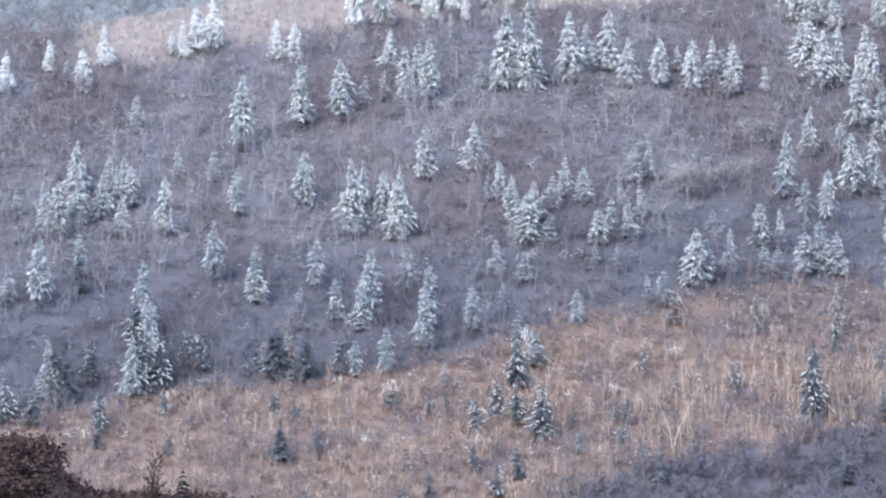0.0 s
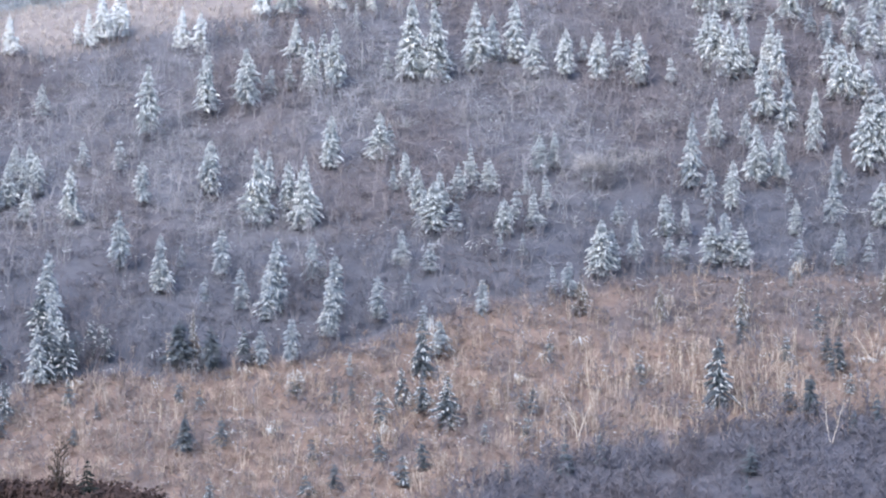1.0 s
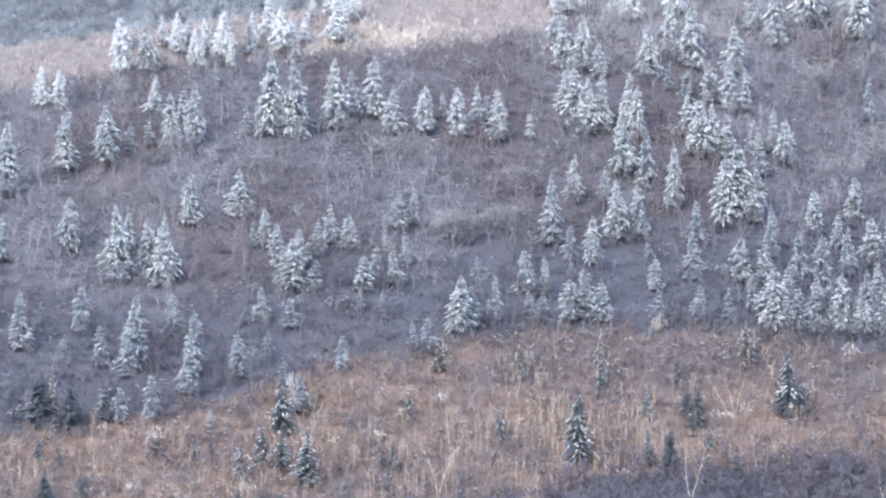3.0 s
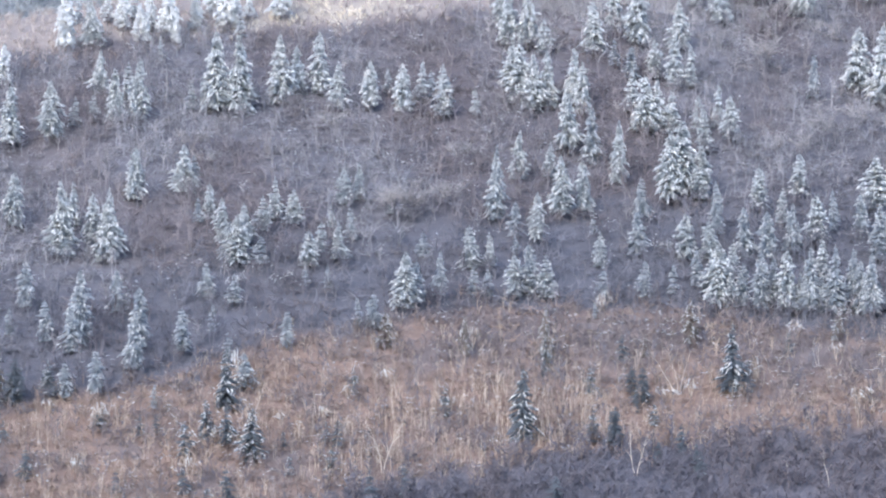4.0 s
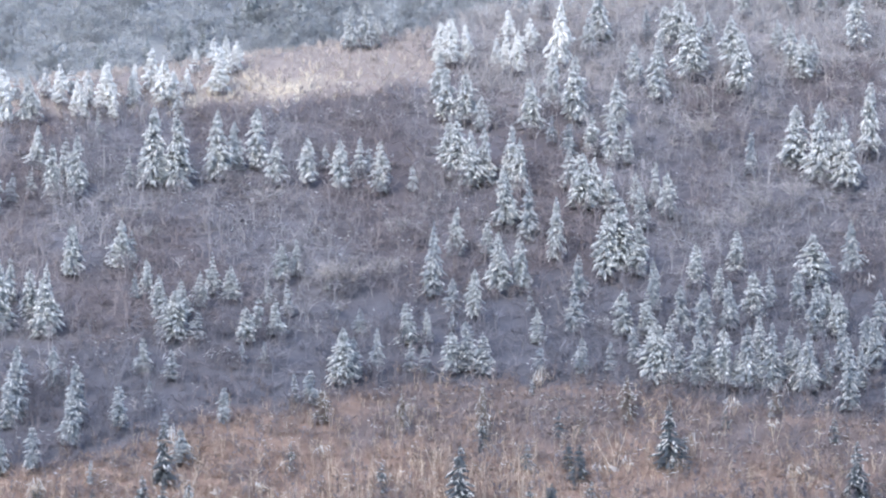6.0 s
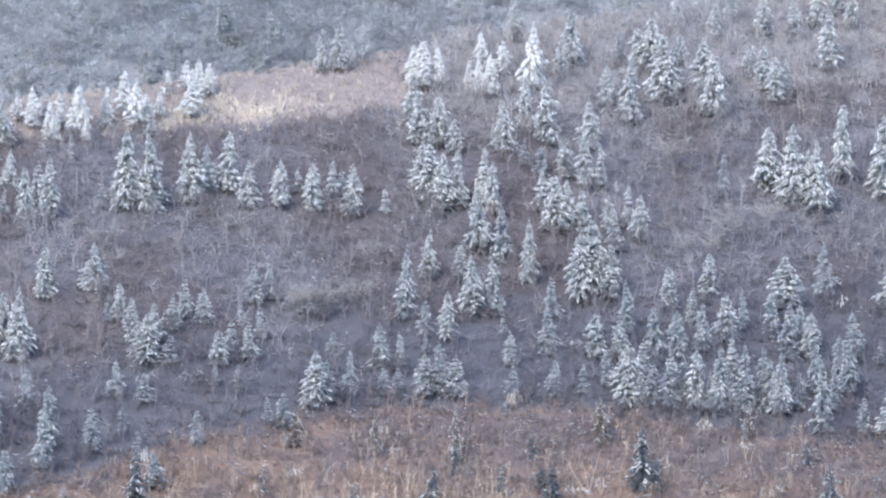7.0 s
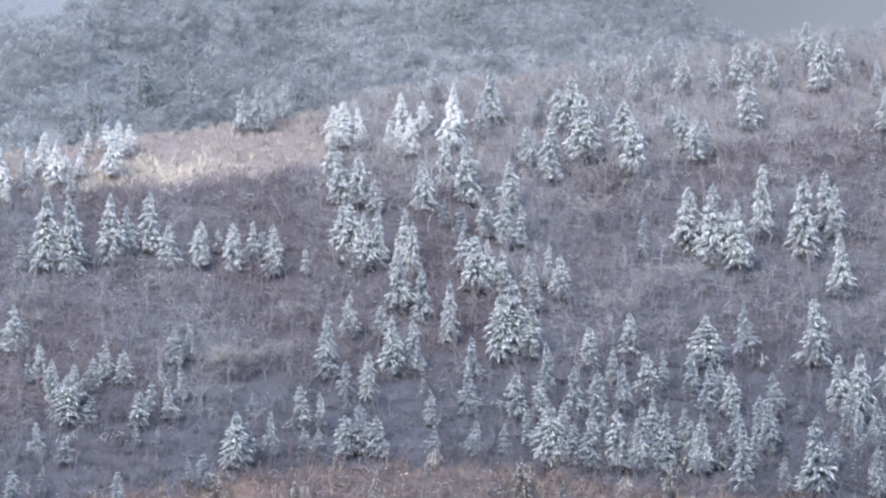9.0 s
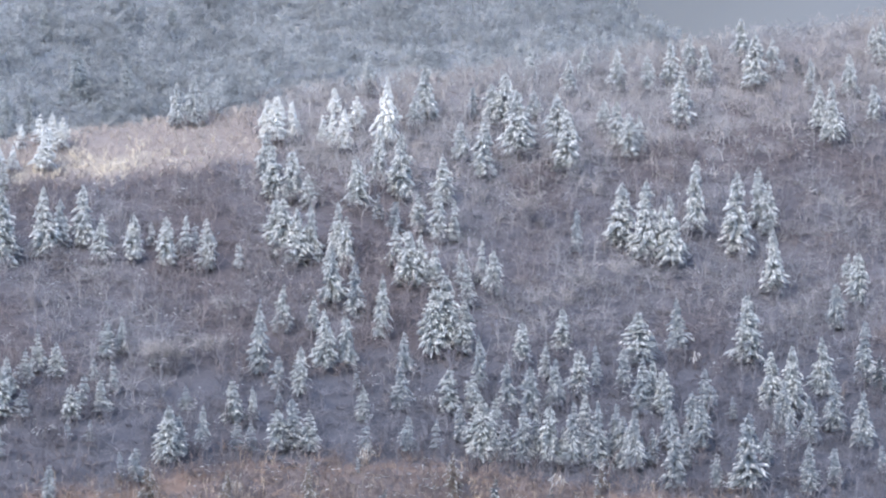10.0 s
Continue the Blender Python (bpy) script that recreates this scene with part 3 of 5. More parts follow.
shrub = [bare_tree(130 + i, 4.6, 3, 2.8, 6, 3, 0.07, 0.055, 0.35) for i in range(6)]
places = scatter(230, (-120, 260), (1120, 1340), lambda x, y: slope_wood(x, y) & (y > snow_line(x) + 6) & (np.sin(x / 13 + y / 9) + np.sin(x / 29 - y / 17) > 0.2), (0.8, 1.4), (0.6, 1.1), 6)
strewn("frosted_shrubs", shrub, [HIGH_RIME_TWIGS, MAUVE_BRUSH, RIME_TWIGS], places, "pale frosted shrubs standing out of the grey scrub", "scrub")

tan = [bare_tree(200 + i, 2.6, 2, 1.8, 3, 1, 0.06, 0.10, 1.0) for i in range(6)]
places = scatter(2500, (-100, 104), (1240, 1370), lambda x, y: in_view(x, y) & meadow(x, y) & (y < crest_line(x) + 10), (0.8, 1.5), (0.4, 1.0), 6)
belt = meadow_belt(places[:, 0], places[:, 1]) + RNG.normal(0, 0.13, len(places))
# brush in this belt gets the paler tone that stands for sun
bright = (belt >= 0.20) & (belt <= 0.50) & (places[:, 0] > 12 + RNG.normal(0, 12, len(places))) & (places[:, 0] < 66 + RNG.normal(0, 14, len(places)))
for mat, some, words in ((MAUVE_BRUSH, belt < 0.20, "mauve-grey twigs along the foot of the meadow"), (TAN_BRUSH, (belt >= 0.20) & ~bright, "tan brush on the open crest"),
                         (SUNLIT_BRUSH, bright, "meadow brush with a streak of sun put into its colour")):
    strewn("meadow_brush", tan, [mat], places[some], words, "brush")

birch = [bare_tree(300 + i, 5.2, 2, 1.8, 5, 1, 0.075, 0.06, 0.9) if i in (1, 3, 5) else bare_tree(300 + i, 6.4, 1, 2.3, 7, 2, 0.06, 0.09, 0.9) for i in range(9)]
places = scatter(5800, (-140, 240), (1020, 1160),
                 lambda x, y: in_view(x, y) & (y < snow_line(x) + 3 + ragged(x, y, 1.5) + RNG.normal(0, 1, x.shape) * np.where(x > 40, 2.2, 5)) & (y > shady_line(x) - 5 + ragged(x, y, 1.5) + RNG.normal(0, 4, x.shape)), (0.8, 1.3), (0.35, 1.05), 8)
grey = RNG.uniform(0, 1, len(places)) < 0.92 * cool_wood(places[:, 0], places[:, 1])
places[grey, 5] = 6
places[RNG.uniform(0, 1, len(places)) < np.interp(places[:, 0], [-20, 30], [0.07, 0.17]), 5] = 8
places[:, 4] *= np.where(places[:, 1] > snow_line(places[:, 0]) - 10, 0.8, 1.0)
birch_places = places
strewn("birch_wood", birch, [RUSSET_TWIGS, BIRCH_BARK, RUSSET_TWIGS, TAWNY_TWIGS, RUSSET_TWIGS, TAWNY_TWIGS, DULL_TWIGS, RUSSET_TWIGS, LOW_TWIGS], places, "russet and tan leafless birch wood below the snow line", "wood")

places = scatter(2300, (-140, 240), (1020, 1160), lambda x, y: in_view(x, y) & (y < snow_line(x) + ragged(x, y, 1.5)) & (y > shady_line(x) + ragged(x, y, 1.5)), (0.8, 1.3), (0.6, 1.3), 10)
grey = RNG.uniform(0, 1, len(places)) < 0.15 + 0.8 * cool_wood(places[:, 0], places[:, 1])
strewn("undergrowth", tangle, [RUSSET_TWIGS], places[~grey], "russet undergrowth between the birches", "scrub")
strewn("undergrowth", tangle, [DULL_TWIGS], places[grey], "mauve-grey undergrowth between the birches", "scrub")

pale = [bare_tree(350 + i, 5.6, 1, 1.5, 5, 1, 0.10, 0.09, 1.5) for i in range(6)]
places = scatter(420, (30, 100), (1065, 1120), lambda x, y: (y > shady_line(x) + ragged(x, y, 1.0)) & (y < shady_line(x) + 30 + ragged(x, y, 4)) & (cool_wood(x, y) < 0.5), (0.7, 1.2), (0.4, 1.0), 6)
strewn("birch_wood", pale, [BIRCH_BARK, TAWNY_TWIGS], places, "cream-stemmed young birches along the foot scrub", "wood")

# foot scrub, drawn dark because shade is painted into its twigs
shady = [bare_tree(400 + i, 5.0, 1, 2.6, 9, 1, 0.08, 0.13, 0.6) for i in range(6)]
places = scatter(2500, (-20, 190), (1005, 1110), lambda x, y: in_view(x, y) & (y < shady_line(x) + ragged(x, y, 1.5) + RNG.normal(0, 4, x.shape)), (0.9, 1.5), (0.6, 1.2), 6)
strewn("alder_scrub", shady, [SHADY_TWIGS], places, "scrub at the foot of the slope, shade in its dull violet", "scrub")

places = scatter(1500, (-20, 190), (1005, 1110), lambda x, y: in_view(x, y) & (y < shady_line(x) - 2 + ragged(x, y, 1.5)), (0.8, 1.3), (0.6, 1.3), 10)
strewn("undergrowth", tangle, [SHADY_TWIGS], places, "tangle at the foot of the slope, shade in its dull violet", "scrub")


def far_slope(x, y):
    """The lit face of the further ridge."""
    return in_view(x, y) & (y > 1690 + 0.45 * (x + 110)) & (y < np.interp(x, [-60, -20, 20, 60, 250, 300], [1800, 1900, 1940, 2000, 2010, 2060]))


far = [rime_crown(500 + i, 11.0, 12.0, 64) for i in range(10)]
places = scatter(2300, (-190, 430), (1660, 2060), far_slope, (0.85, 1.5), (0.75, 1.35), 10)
strewn("far_wood", far, [FAR_TWIGS], places, "rimed hardwoods on the far ridge, haze in their blue-grey", "wood", True)
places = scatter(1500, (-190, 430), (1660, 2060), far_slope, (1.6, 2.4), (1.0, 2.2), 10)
strewn("undergrowth", tangle, [FAR_TWIGS], places, "undergrowth of the far wood, rime and haze in its colour", "scrub", True)


def snow_clots(seed, height, width, count):
    """Lumps of snow caught in the twigs of a bare crown."""
    rng = random.Random(seed)
    s = Soup()
    for _ in range(count):
        a, r = rng.uniform(0, 6.28), width * rng.uniform(0.05, 0.38)
        c = Vector((math.cos(a) * r, math.sin(a) * r, height * rng.uniform(0.35, 0.9)))
        d = Vector((math.cos(a), math.sin(a), rng.uniform(-0.5, 0.4))) * rng.uniform(0.3, 0.8)
        s.lobe([c - d, c, c + d], [rng.uniform(0.07, 0.14)], [rng.uniform(0.05, 0.10)])
    return s


clots = [snow_clots(620 + i, 6.4, 4.4, 3 + i % 4) for i in range(8)]
for spots, step in ((birch_places, 13), (scrub_places, 8)):
    spots = spots[::step].copy()
    spots[:, 5] %= 8
    strewn("snow_clots", clots, [SNOW], spots, "small lumps of snow caught in bare twigs", "snow", True)

# ---- spruces, one by one: place, height, spread, how snowy ----
# crest and upper slope
spruce(-107.4, 1243.2, 11.3, 0.64, "sunlit")
spruce(-97.4, 1255.8, 9.0, 0.70, "sunlit")
spruce(-93.0, 1252.2, 6.3, 0.70, "snowy")
spruce(-88.7, 1248.2, 11.0, 0.64, "sunlit")
spruce(-84.3, 1263.5, 11.2, 0.64, "sunlit")
spruce(-76.7, 1261.2, 4.4, 0.70, "snowy")
spruce(-65.0, 1268.8, 10.1, 0.52, "sunlit")
spruce(-67.9, 1270.0, 6.5, 0.70, "sunlit")
spruce(-61.5, 1269.8, 12.9, 0.64, "sunlit")
spruce(-57.6, 1271.2, 13.5, 0.64, "sunlit")
spruce(-41.8, 1264.0, 11.4, 0.64, "sunlit")
spruce(-36.9, 1261.8, 10.7, 0.64, "sunlit")
spruce(-145.3, 1688.8, 15.5, 0.58, "rimed")
spruce(-132.7, 1710.2, 11.3, 0.64, "rimed")
spruce(-108.5, 1706.5, 13.7, 0.64, "rimed")
spruce(-137.4, 1697.2, 11.2, 0.64, "rimed")
spruce(-71.4, 1709.8, 9.7, 0.64, "rimed")
spruce(-123.9, 1721.0, 12.3, 0.64, "rimed")
spruce(-89.1, 1727.5, 8.5, 0.70, "rimed")
spruce(-100.8, 1722.5, 5.0, 0.70, "rimed")
spruce(-63.1, 1718.2, 10.4, 0.64, "rimed")
spruce(-54.6, 1722.0, 7.5, 0.70, "rimed")
spruce(-74.5, 1230.2, 8.8, 0.70, "snowy")
spruce(-48.2, 1218.8, 19.4, 0.45, "snowy")
spruce(-34.8, 1228.0, 16.3, 0.58, "snowy")
spruce(-24.7, 1227.8, 16.3, 0.58, "snowy")
spruce(-19.2, 1235.8, 7.9, 0.70, "snowy")
spruce(-14.7, 1238.8, 7.2, 0.70, "snowy")
spruce(-13.2, 1255.0, 12.0, 0.64, "frosted")
spruce(-9.1, 1237.5, 14.0, 0.58, "snowy")
spruce(-6.4, 1248.0, 11.9, 0.64, "snowy")
spruce(-3.7, 1238.8, 16.1, 0.58, "snowy")
spruce(9.5, 1246.0, 7.9, 0.70, "snowy")
spruce(15.4, 1244.0, 21.0, 0.58, "snowy")
spruce(20.9, 1243.0, 20.8, 0.58, "snowy")
spruce(12.4, 1247.8, 8.1, 0.70, "snowy")
spruce(31.5, 1249.8, 17.9, 0.58, "frosted")
spruce(35.5, 1255.5, 12.7, 0.64, "frosted")
spruce(41.1, 1256.2, 16.4, 0.58, "frosted")
spruce(45.3, 1246.0, 12.8, 0.64, "frosted")
spruce(53.2, 1247.8, 12.8, 0.64, "frosted")
spruce(58.2, 1259.5, 7.2, 0.70, "frosted")
spruce(61.3, 1245.2, 13.8, 0.64, "frosted")
spruce(66.4, 1253.8, 11.4, 0.64, "frosted")
spruce(69.0, 1257.5, 7.4, 0.70, "frosted")
spruce(71.4, 1245.8, 13.8, 0.64, "frosted")
spruce(79.5, 1246.8, 7.0, 0.70, "frosted")
# middle slope
spruce(-86.2, 1192.0, 14.0, 0.64, "snowy")
spruce(-78.6, 1194.2, 9.4, 0.64, "snowy")
spruce(-74.6, 1190.8, 10.4, 0.64, "snowy")
spruce(-63.0, 1202.0, 7.8, 0.70, "snowy")
spruce(-54.2, 1200.5, 8.4, 0.70, "snowy")
spruce(-91.4, 1169.0, 11.9, 0.64, "snowy")
spruce(-89.0, 1169.2, 13.0, 0.64, "snowy")
spruce(-84.7, 1176.2, 13.4, 0.64, "snowy")
spruce(-79.6, 1179.8, 11.7, 0.64, "snowy")
spruce(-75.8, 1185.8, 10.6, 0.64, "snowy")
spruce(-72.7, 1185.5, 10.6, 0.64, "snowy")
spruce(-74.4, 1170.8, 9.8, 0.64, "snowy")
spruce(-99.1, 1179.5, 6.9, 0.70, "snowy")
spruce(-98.1, 1163.5, 4.6, 0.70, "snowy")
spruce(-64.3, 1170.0, 14.4, 0.58, "snowy")
spruce(-48.2, 1180.2, 11.1, 0.64, "snowy")
spruce(-51.7, 1145.8, 14.7, 0.58, "dusted")
spruce(-90.2, 1130.2, 16.7, 0.58, "dusted")
spruce(-82.0, 1148.2, 10.0, 0.64, "dusted")
spruce(-81.9, 1137.8, 9.0, 0.64, "dark")
spruce(-97.3, 1131.5, 9.9, 0.64, "dusted")
spruce(-66.3, 1118.0, 17.4, 0.51, "dusted")
spruce(-67.4, 1109.2, 14.1, 0.57, "thin")
spruce(-64.0, 1105.8, 15.2, 0.57, "dusted")
spruce(-67.0, 1088.8, 14.7, 0.57, "dusted")
spruce(-64.2, 1091.2, 14.8, 0.54, "thin")
spruce(-61.4, 1092.0, 13.9, 0.54, "thin")
spruce(-41.7, 1135.2, 14.0, 0.64, "dusted")
spruce(-37.6, 1146.8, 5.8, 0.70, "dusted")
spruce(-32.6, 1186.0, 13.6, 0.64, "snowy")
spruce(-21.4, 1168.8, 18.9, 0.58, "snowy")
spruce(-18.8, 1184.8, 11.0, 0.64, "snowy")
spruce(-13.6, 1173.0, 13.3, 0.64, "snowy")
spruce(-10.3, 1166.2, 17.7, 0.58, "snowy")
spruce(-4.3, 1192.5, 13.2, 0.64, "snowy")
spruce(-28.6, 1142.5, 11.3, 0.64, "dusted")
spruce(-16.2, 1127.0, 17.0, 0.58, "dusted")
spruce(-8.2, 1141.5, 10.3, 0.64, "dusted")
spruce(-23.8, 1127.0, 10.1, 0.64, "dusted")
spruce(-32.0, 1130.2, 6.7, 0.70, "dusted")
spruce(-18.0, 1122.2, 11.1, 0.64, "dusted")
spruce(-2.8, 1124.8, 14.5, 0.58, "dusted")
spruce(-4.2, 1114.0, 14.0, 0.64, "dusted")
spruce(6.8, 1122.5, 11.0, 0.64, "dusted")
spruce(29.6, 1124.5, 8.7, 0.70, "dusted")
spruce(-14.9, 1170.0, 3.0, 0.70, "snowy")
spruce(-5.6, 1142.2, 5.5, 0.70, "dusted")
spruce(-23.2, 1128.2, 3.1, 0.70, "dusted")
# lower slope
spruce(-76.4, 1095.5, 9.9, 0.64, "thin")
spruce(-83.3, 1088.8, 12.3, 0.64, "dark")
spruce(-87.4, 1079.0, 8.9, 0.70, "thin")
spruce(-93.4, 1078.5, 11.1, 0.64, "thin")
spruce(-73.2, 1074.8, 9.7, 0.64, "thin")
spruce(-73.2, 1069.5, 6.0, 0.70, "thin")
spruce(-56.0, 1105.0, 8.8, 0.70, "thin")
spruce(-36.1, 1100.8, 7.6, 0.70, "dark")
spruce(-30.0, 1100.5, 7.2, 0.70, "dark")
spruce(-22.7, 1103.5, 8.9, 0.70, "thin")
spruce(-19.0, 1102.8, 8.5, 0.70, "dusted")
spruce(-12.2, 1103.8, 10.6, 0.64, "dusted")
spruce(16.0, 1097.8, 14.6, 0.58, "thin")
spruce(11.6, 1084.2, 9.6, 0.64, "thin")
spruce(15.8, 1081.5, 9.1, 0.64, "thin")
spruce(6.7, 1077.0, 8.4, 0.70, "thin")
spruce(-2.7, 1086.8, 5.5, 0.70, "thin")
spruce(-36.2, 1086.0, 5.0, 0.70, "thin")
spruce(-34.3, 1064.2, 8.9, 0.70, "dark")
spruce(-26.7, 1068.2, 7.3, 0.70, "dark")
spruce(-7.8, 1063.2, 5.3, 0.70, "dark")
spruce(-2.8, 1050.2, 6.6, 0.70, "dark")
spruce(11.3, 1051.5, 7.5, 0.70, "thin")
spruce(15.5, 1058.8, 7.8, 0.70, "dark")
spruce(-28.5, 1044.8, 5.7, 0.70, "thin")
spruce(-59.7, 1082.5, 5.9, 0.70, "thin")
spruce(39.4, 1081.2, 6.6, 0.70, "thin")
spruce(28.8, 1069.2, 4.8, 0.70, "thin")
spruce(79.3, 1082.0, 16.8, 0.51, "thin")
spruce(86.0, 1113.5, 4.5, 0.70, "thin")
spruce(45.5, 1055.5, 8.4, 0.70, "dark")
spruce(52.8, 1059.2, 8.3, 0.45, "dark")
spruce(83.8, 1054.2, 7.8, 0.70, "dark")
spruce(82.4, 1043.5, 6.9, 0.45, "dark")
spruce(37.8, 1070.5, 6.5, 0.70, "thin")
spruce(33.1, 1054.0, 4.6, 0.70, "thin")
spruce(-53.4, 1077.8, 3.7, 0.70, "dark")
spruce(63.0, 1092.8, 7.5, 0.70, "thin")
spruce(126.9, 1104.8, 16.4, 0.54, "thin")
spruce(130.3, 1105.2, 7.6, 0.70, "thin")
spruce(106.6, 1101.5, 8.8, 0.70, "dark")
spruce(108.3, 1091.0, 5.6, 0.70, "thin")
spruce(112.9, 1078.0, 7.4, 0.45, "dark")
spruce(107.6, 1074.0, 5.5, 0.70, "dark")
spruce(116.0, 1068.0, 6.1, 0.70, "dark")
spruce(95.8, 1105.5, 6.9, 0.70, "thin")
spruce(94.5, 1082.8, 7.8, 0.70, "thin")
spruce(43.7, 1103.5, 6.9, 0.70, "thin")
spruce(86.7, 1116.2, 8.1, 0.70, "thin")
spruce(104.1, 1121.0, 7.4, 0.70, "thin")
spruce(98.5, 1080.2, 9.6, 0.64, "dark")
spruce(141.9, 1124.8, 4.9, 0.70, "thin")
spruce(165.0, 1116.2, 6.4, 0.70, "thin")
spruce(166.8, 1090.2, 13.7, 0.64, "thin")
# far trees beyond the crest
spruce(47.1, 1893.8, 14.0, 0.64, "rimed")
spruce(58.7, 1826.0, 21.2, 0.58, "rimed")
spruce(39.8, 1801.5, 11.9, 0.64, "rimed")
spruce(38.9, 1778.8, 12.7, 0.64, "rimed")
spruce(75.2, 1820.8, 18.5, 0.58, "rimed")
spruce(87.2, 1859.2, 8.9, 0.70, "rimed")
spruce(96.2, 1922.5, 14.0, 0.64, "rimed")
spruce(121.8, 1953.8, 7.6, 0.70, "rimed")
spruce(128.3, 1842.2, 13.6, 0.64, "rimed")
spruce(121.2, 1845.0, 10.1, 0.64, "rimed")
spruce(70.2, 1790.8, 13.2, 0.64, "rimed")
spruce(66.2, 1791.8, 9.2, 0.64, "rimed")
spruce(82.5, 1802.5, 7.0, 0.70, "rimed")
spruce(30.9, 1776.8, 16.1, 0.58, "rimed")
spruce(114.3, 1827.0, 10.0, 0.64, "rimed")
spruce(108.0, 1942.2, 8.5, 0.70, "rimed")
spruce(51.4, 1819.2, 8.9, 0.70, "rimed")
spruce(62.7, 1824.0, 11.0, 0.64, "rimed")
# crest, whitest trees with sunlight put into their colour
spruce(31.9, 1325.0, 8.3, 0.70, "sunlit")
spruce(35.1, 1320.5, 10.5, 0.64, "sunlit")
spruce(38.0, 1320.2, 9.0, 0.70, "sunlit")
spruce(32.8, 1306.0, 13.3, 0.64, "sunlit")
spruce(24.5, 1305.0, 7.7, 0.70, "sunlit")
spruce(121.3, 1359.2, 12.2, 0.64, "frosted")
spruce(134.3, 1332.8, 16.8, 0.58, "frosted")
spruce(165.7, 1364.2, 10.6, 0.64, "frosted")
spruce(175.4, 1355.5, 10.5, 0.64, "frosted")
spruce(181.2, 1368.2, 9.8, 0.64, "frosted")
spruce(189.3, 1318.5, 10.3, 0.64, "frosted")
spruce(189.0, 1357.5, 12.9, 0.64, "frosted")
spruce(196.9, 1357.2, 11.2, 0.64, "frosted")
spruce(204.0, 1361.5, 13.3, 0.64, "frosted")
spruce(202.9, 1333.8, 17.6, 0.58, "frosted")
spruce(210.5, 1371.2, 11.0, 0.64, "frosted")
spruce(213.3, 1361.5, 12.1, 0.64, "frosted")
spruce(226.0, 1378.8, 12.5, 0.64, "frosted")
spruce(226.8, 1357.8, 17.3, 0.58, "frosted")
spruce(224.7, 1359.2, 9.8, 0.64, "frosted")
spruce(233.6, 1370.5, 10.7, 0.64, "frosted")
spruce(234.9, 1364.2, 7.0, 0.70, "frosted")
spruce(241.7, 1355.8, 10.3, 0.64, "frosted")
spruce(240.0, 1331.5, 12.6, 0.64, "frosted")
spruce(241.5, 1323.2, 18.3, 0.58, "frosted")
spruce(251.7, 1353.2, 12.9, 0.64, "frosted")
spruce(255.4, 1336.0, 11.3, 0.64, "frosted")
spruce(265.1, 1378.0, 13.5, 0.64, "frosted")
spruce(263.4, 1381.8, 10.5, 0.64, "frosted")
spruce(240.1, 1368.8, 6.0, 0.70, "dark")
# right-hand slope
spruce(196.5, 1270.0, 20.9, 0.45, "frosted")
spruce(180.9, 1251.8, 21.3, 0.58, "frosted")
spruce(187.4, 1248.8, 19.5, 0.58, "frosted")
spruce(185.3, 1252.8, 14.8, 0.58, "frosted")
spruce(205.9, 1260.5, 22.5, 0.58, "frosted")
spruce(213.8, 1276.0, 16.2, 0.58, "frosted")
spruce(215.4, 1270.8, 15.1, 0.58, "frosted")
spruce(211.3, 1239.5, 17.3, 0.58, "frosted")
spruce(231.2, 1231.5, 14.9, 0.58, "snowy")
spruce(230.7, 1242.8, 9.0, 0.70, "frosted")
spruce(223.8, 1220.0, 12.3, 0.64, "dusted")
spruce(224.3, 1183.8, 16.6, 0.58, "dusted")
spruce(217.1, 1149.2, 14.7, 0.58, "dusted")
spruce(219.6, 1138.0, 7.5, 0.70, "dusted")
spruce(226.7, 1178.5, 9.9, 0.64, "thin")
# stand above the brown wood
# band of white trees along the left crest
spruce(-22.1, 1281.5, 15.6, 0.58, "sunlit")
spruce(-19.1, 1298.0, 7.2, 0.70, "frosted")
spruce(-15.7, 1282.8, 13.5, 0.64, "frosted")
spruce(-11.8, 1299.0, 8.1, 0.70, "sunlit")
spruce(-13.6, 1285.2, 7.3, 0.70, "sunlit")
spruce(-7.6, 1293.8, 11.4, 0.64, "sunlit")
spruce(-5.0, 1301.0, 7.7, 0.70, "frosted")
spruce(-3.5, 1288.0, 10.2, 0.64, "sunlit")
spruce(-0.7, 1294.2, 9.7, 0.64, "sunlit")
spruce(-2.1, 1286.2, 8.8, 0.70, "sunlit")
spruce(3.7, 1289.5, 13.8, 0.64, "sunlit")
spruce(5.8, 1286.2, 8.8, 0.52, "sunlit")
spruce(3.0, 1755.0, 12.9, 0.64, "rimed")
spruce(10.9, 1764.0, 8.9, 0.70, "rimed")
spruce(11.2, 1299.2, 10.6, 0.45, "sunlit")
spruce(19.4, 1763.2, 13.2, 0.64, "rimed")
spruce(15.4, 1305.8, 11.8, 0.64, "sunlit")
spruce(18.9, 1296.8, 13.2, 0.64, "sunlit")
spruce(20.9, 1298.0, 9.3, 0.64, "sunlit")
spruce(22.4, 1292.2, 7.2, 0.70, "frosted")
spruce(1.8, 1275.8, 7.5, 0.45, "frosted")
spruce(47.2, 1794.8, 7.8, 0.70, "rimed")
spruce(33.0, 1788.2, 9.8, 0.64, "rimed")
spruce(111.6, 1814.8, 7.9, 0.70, "rimed")
spruce(4.0, 1291.0, 10.9, 0.64, "sunlit")
spruce(10.5, 1295.0, 9.2, 0.64, "frosted")
spruce(-72.3, 1715.5, 18.6, 0.58, "rimed")
spruce(-60.6, 1712.0, 15.1, 0.58, "rimed")
spruce(-53.3, 1722.2, 14.2, 0.58, "rimed")
spruce(-45.1, 1725.5, 12.7, 0.64, "rimed")
spruce(-23.3, 1732.0, 11.4, 0.64, "rimed")
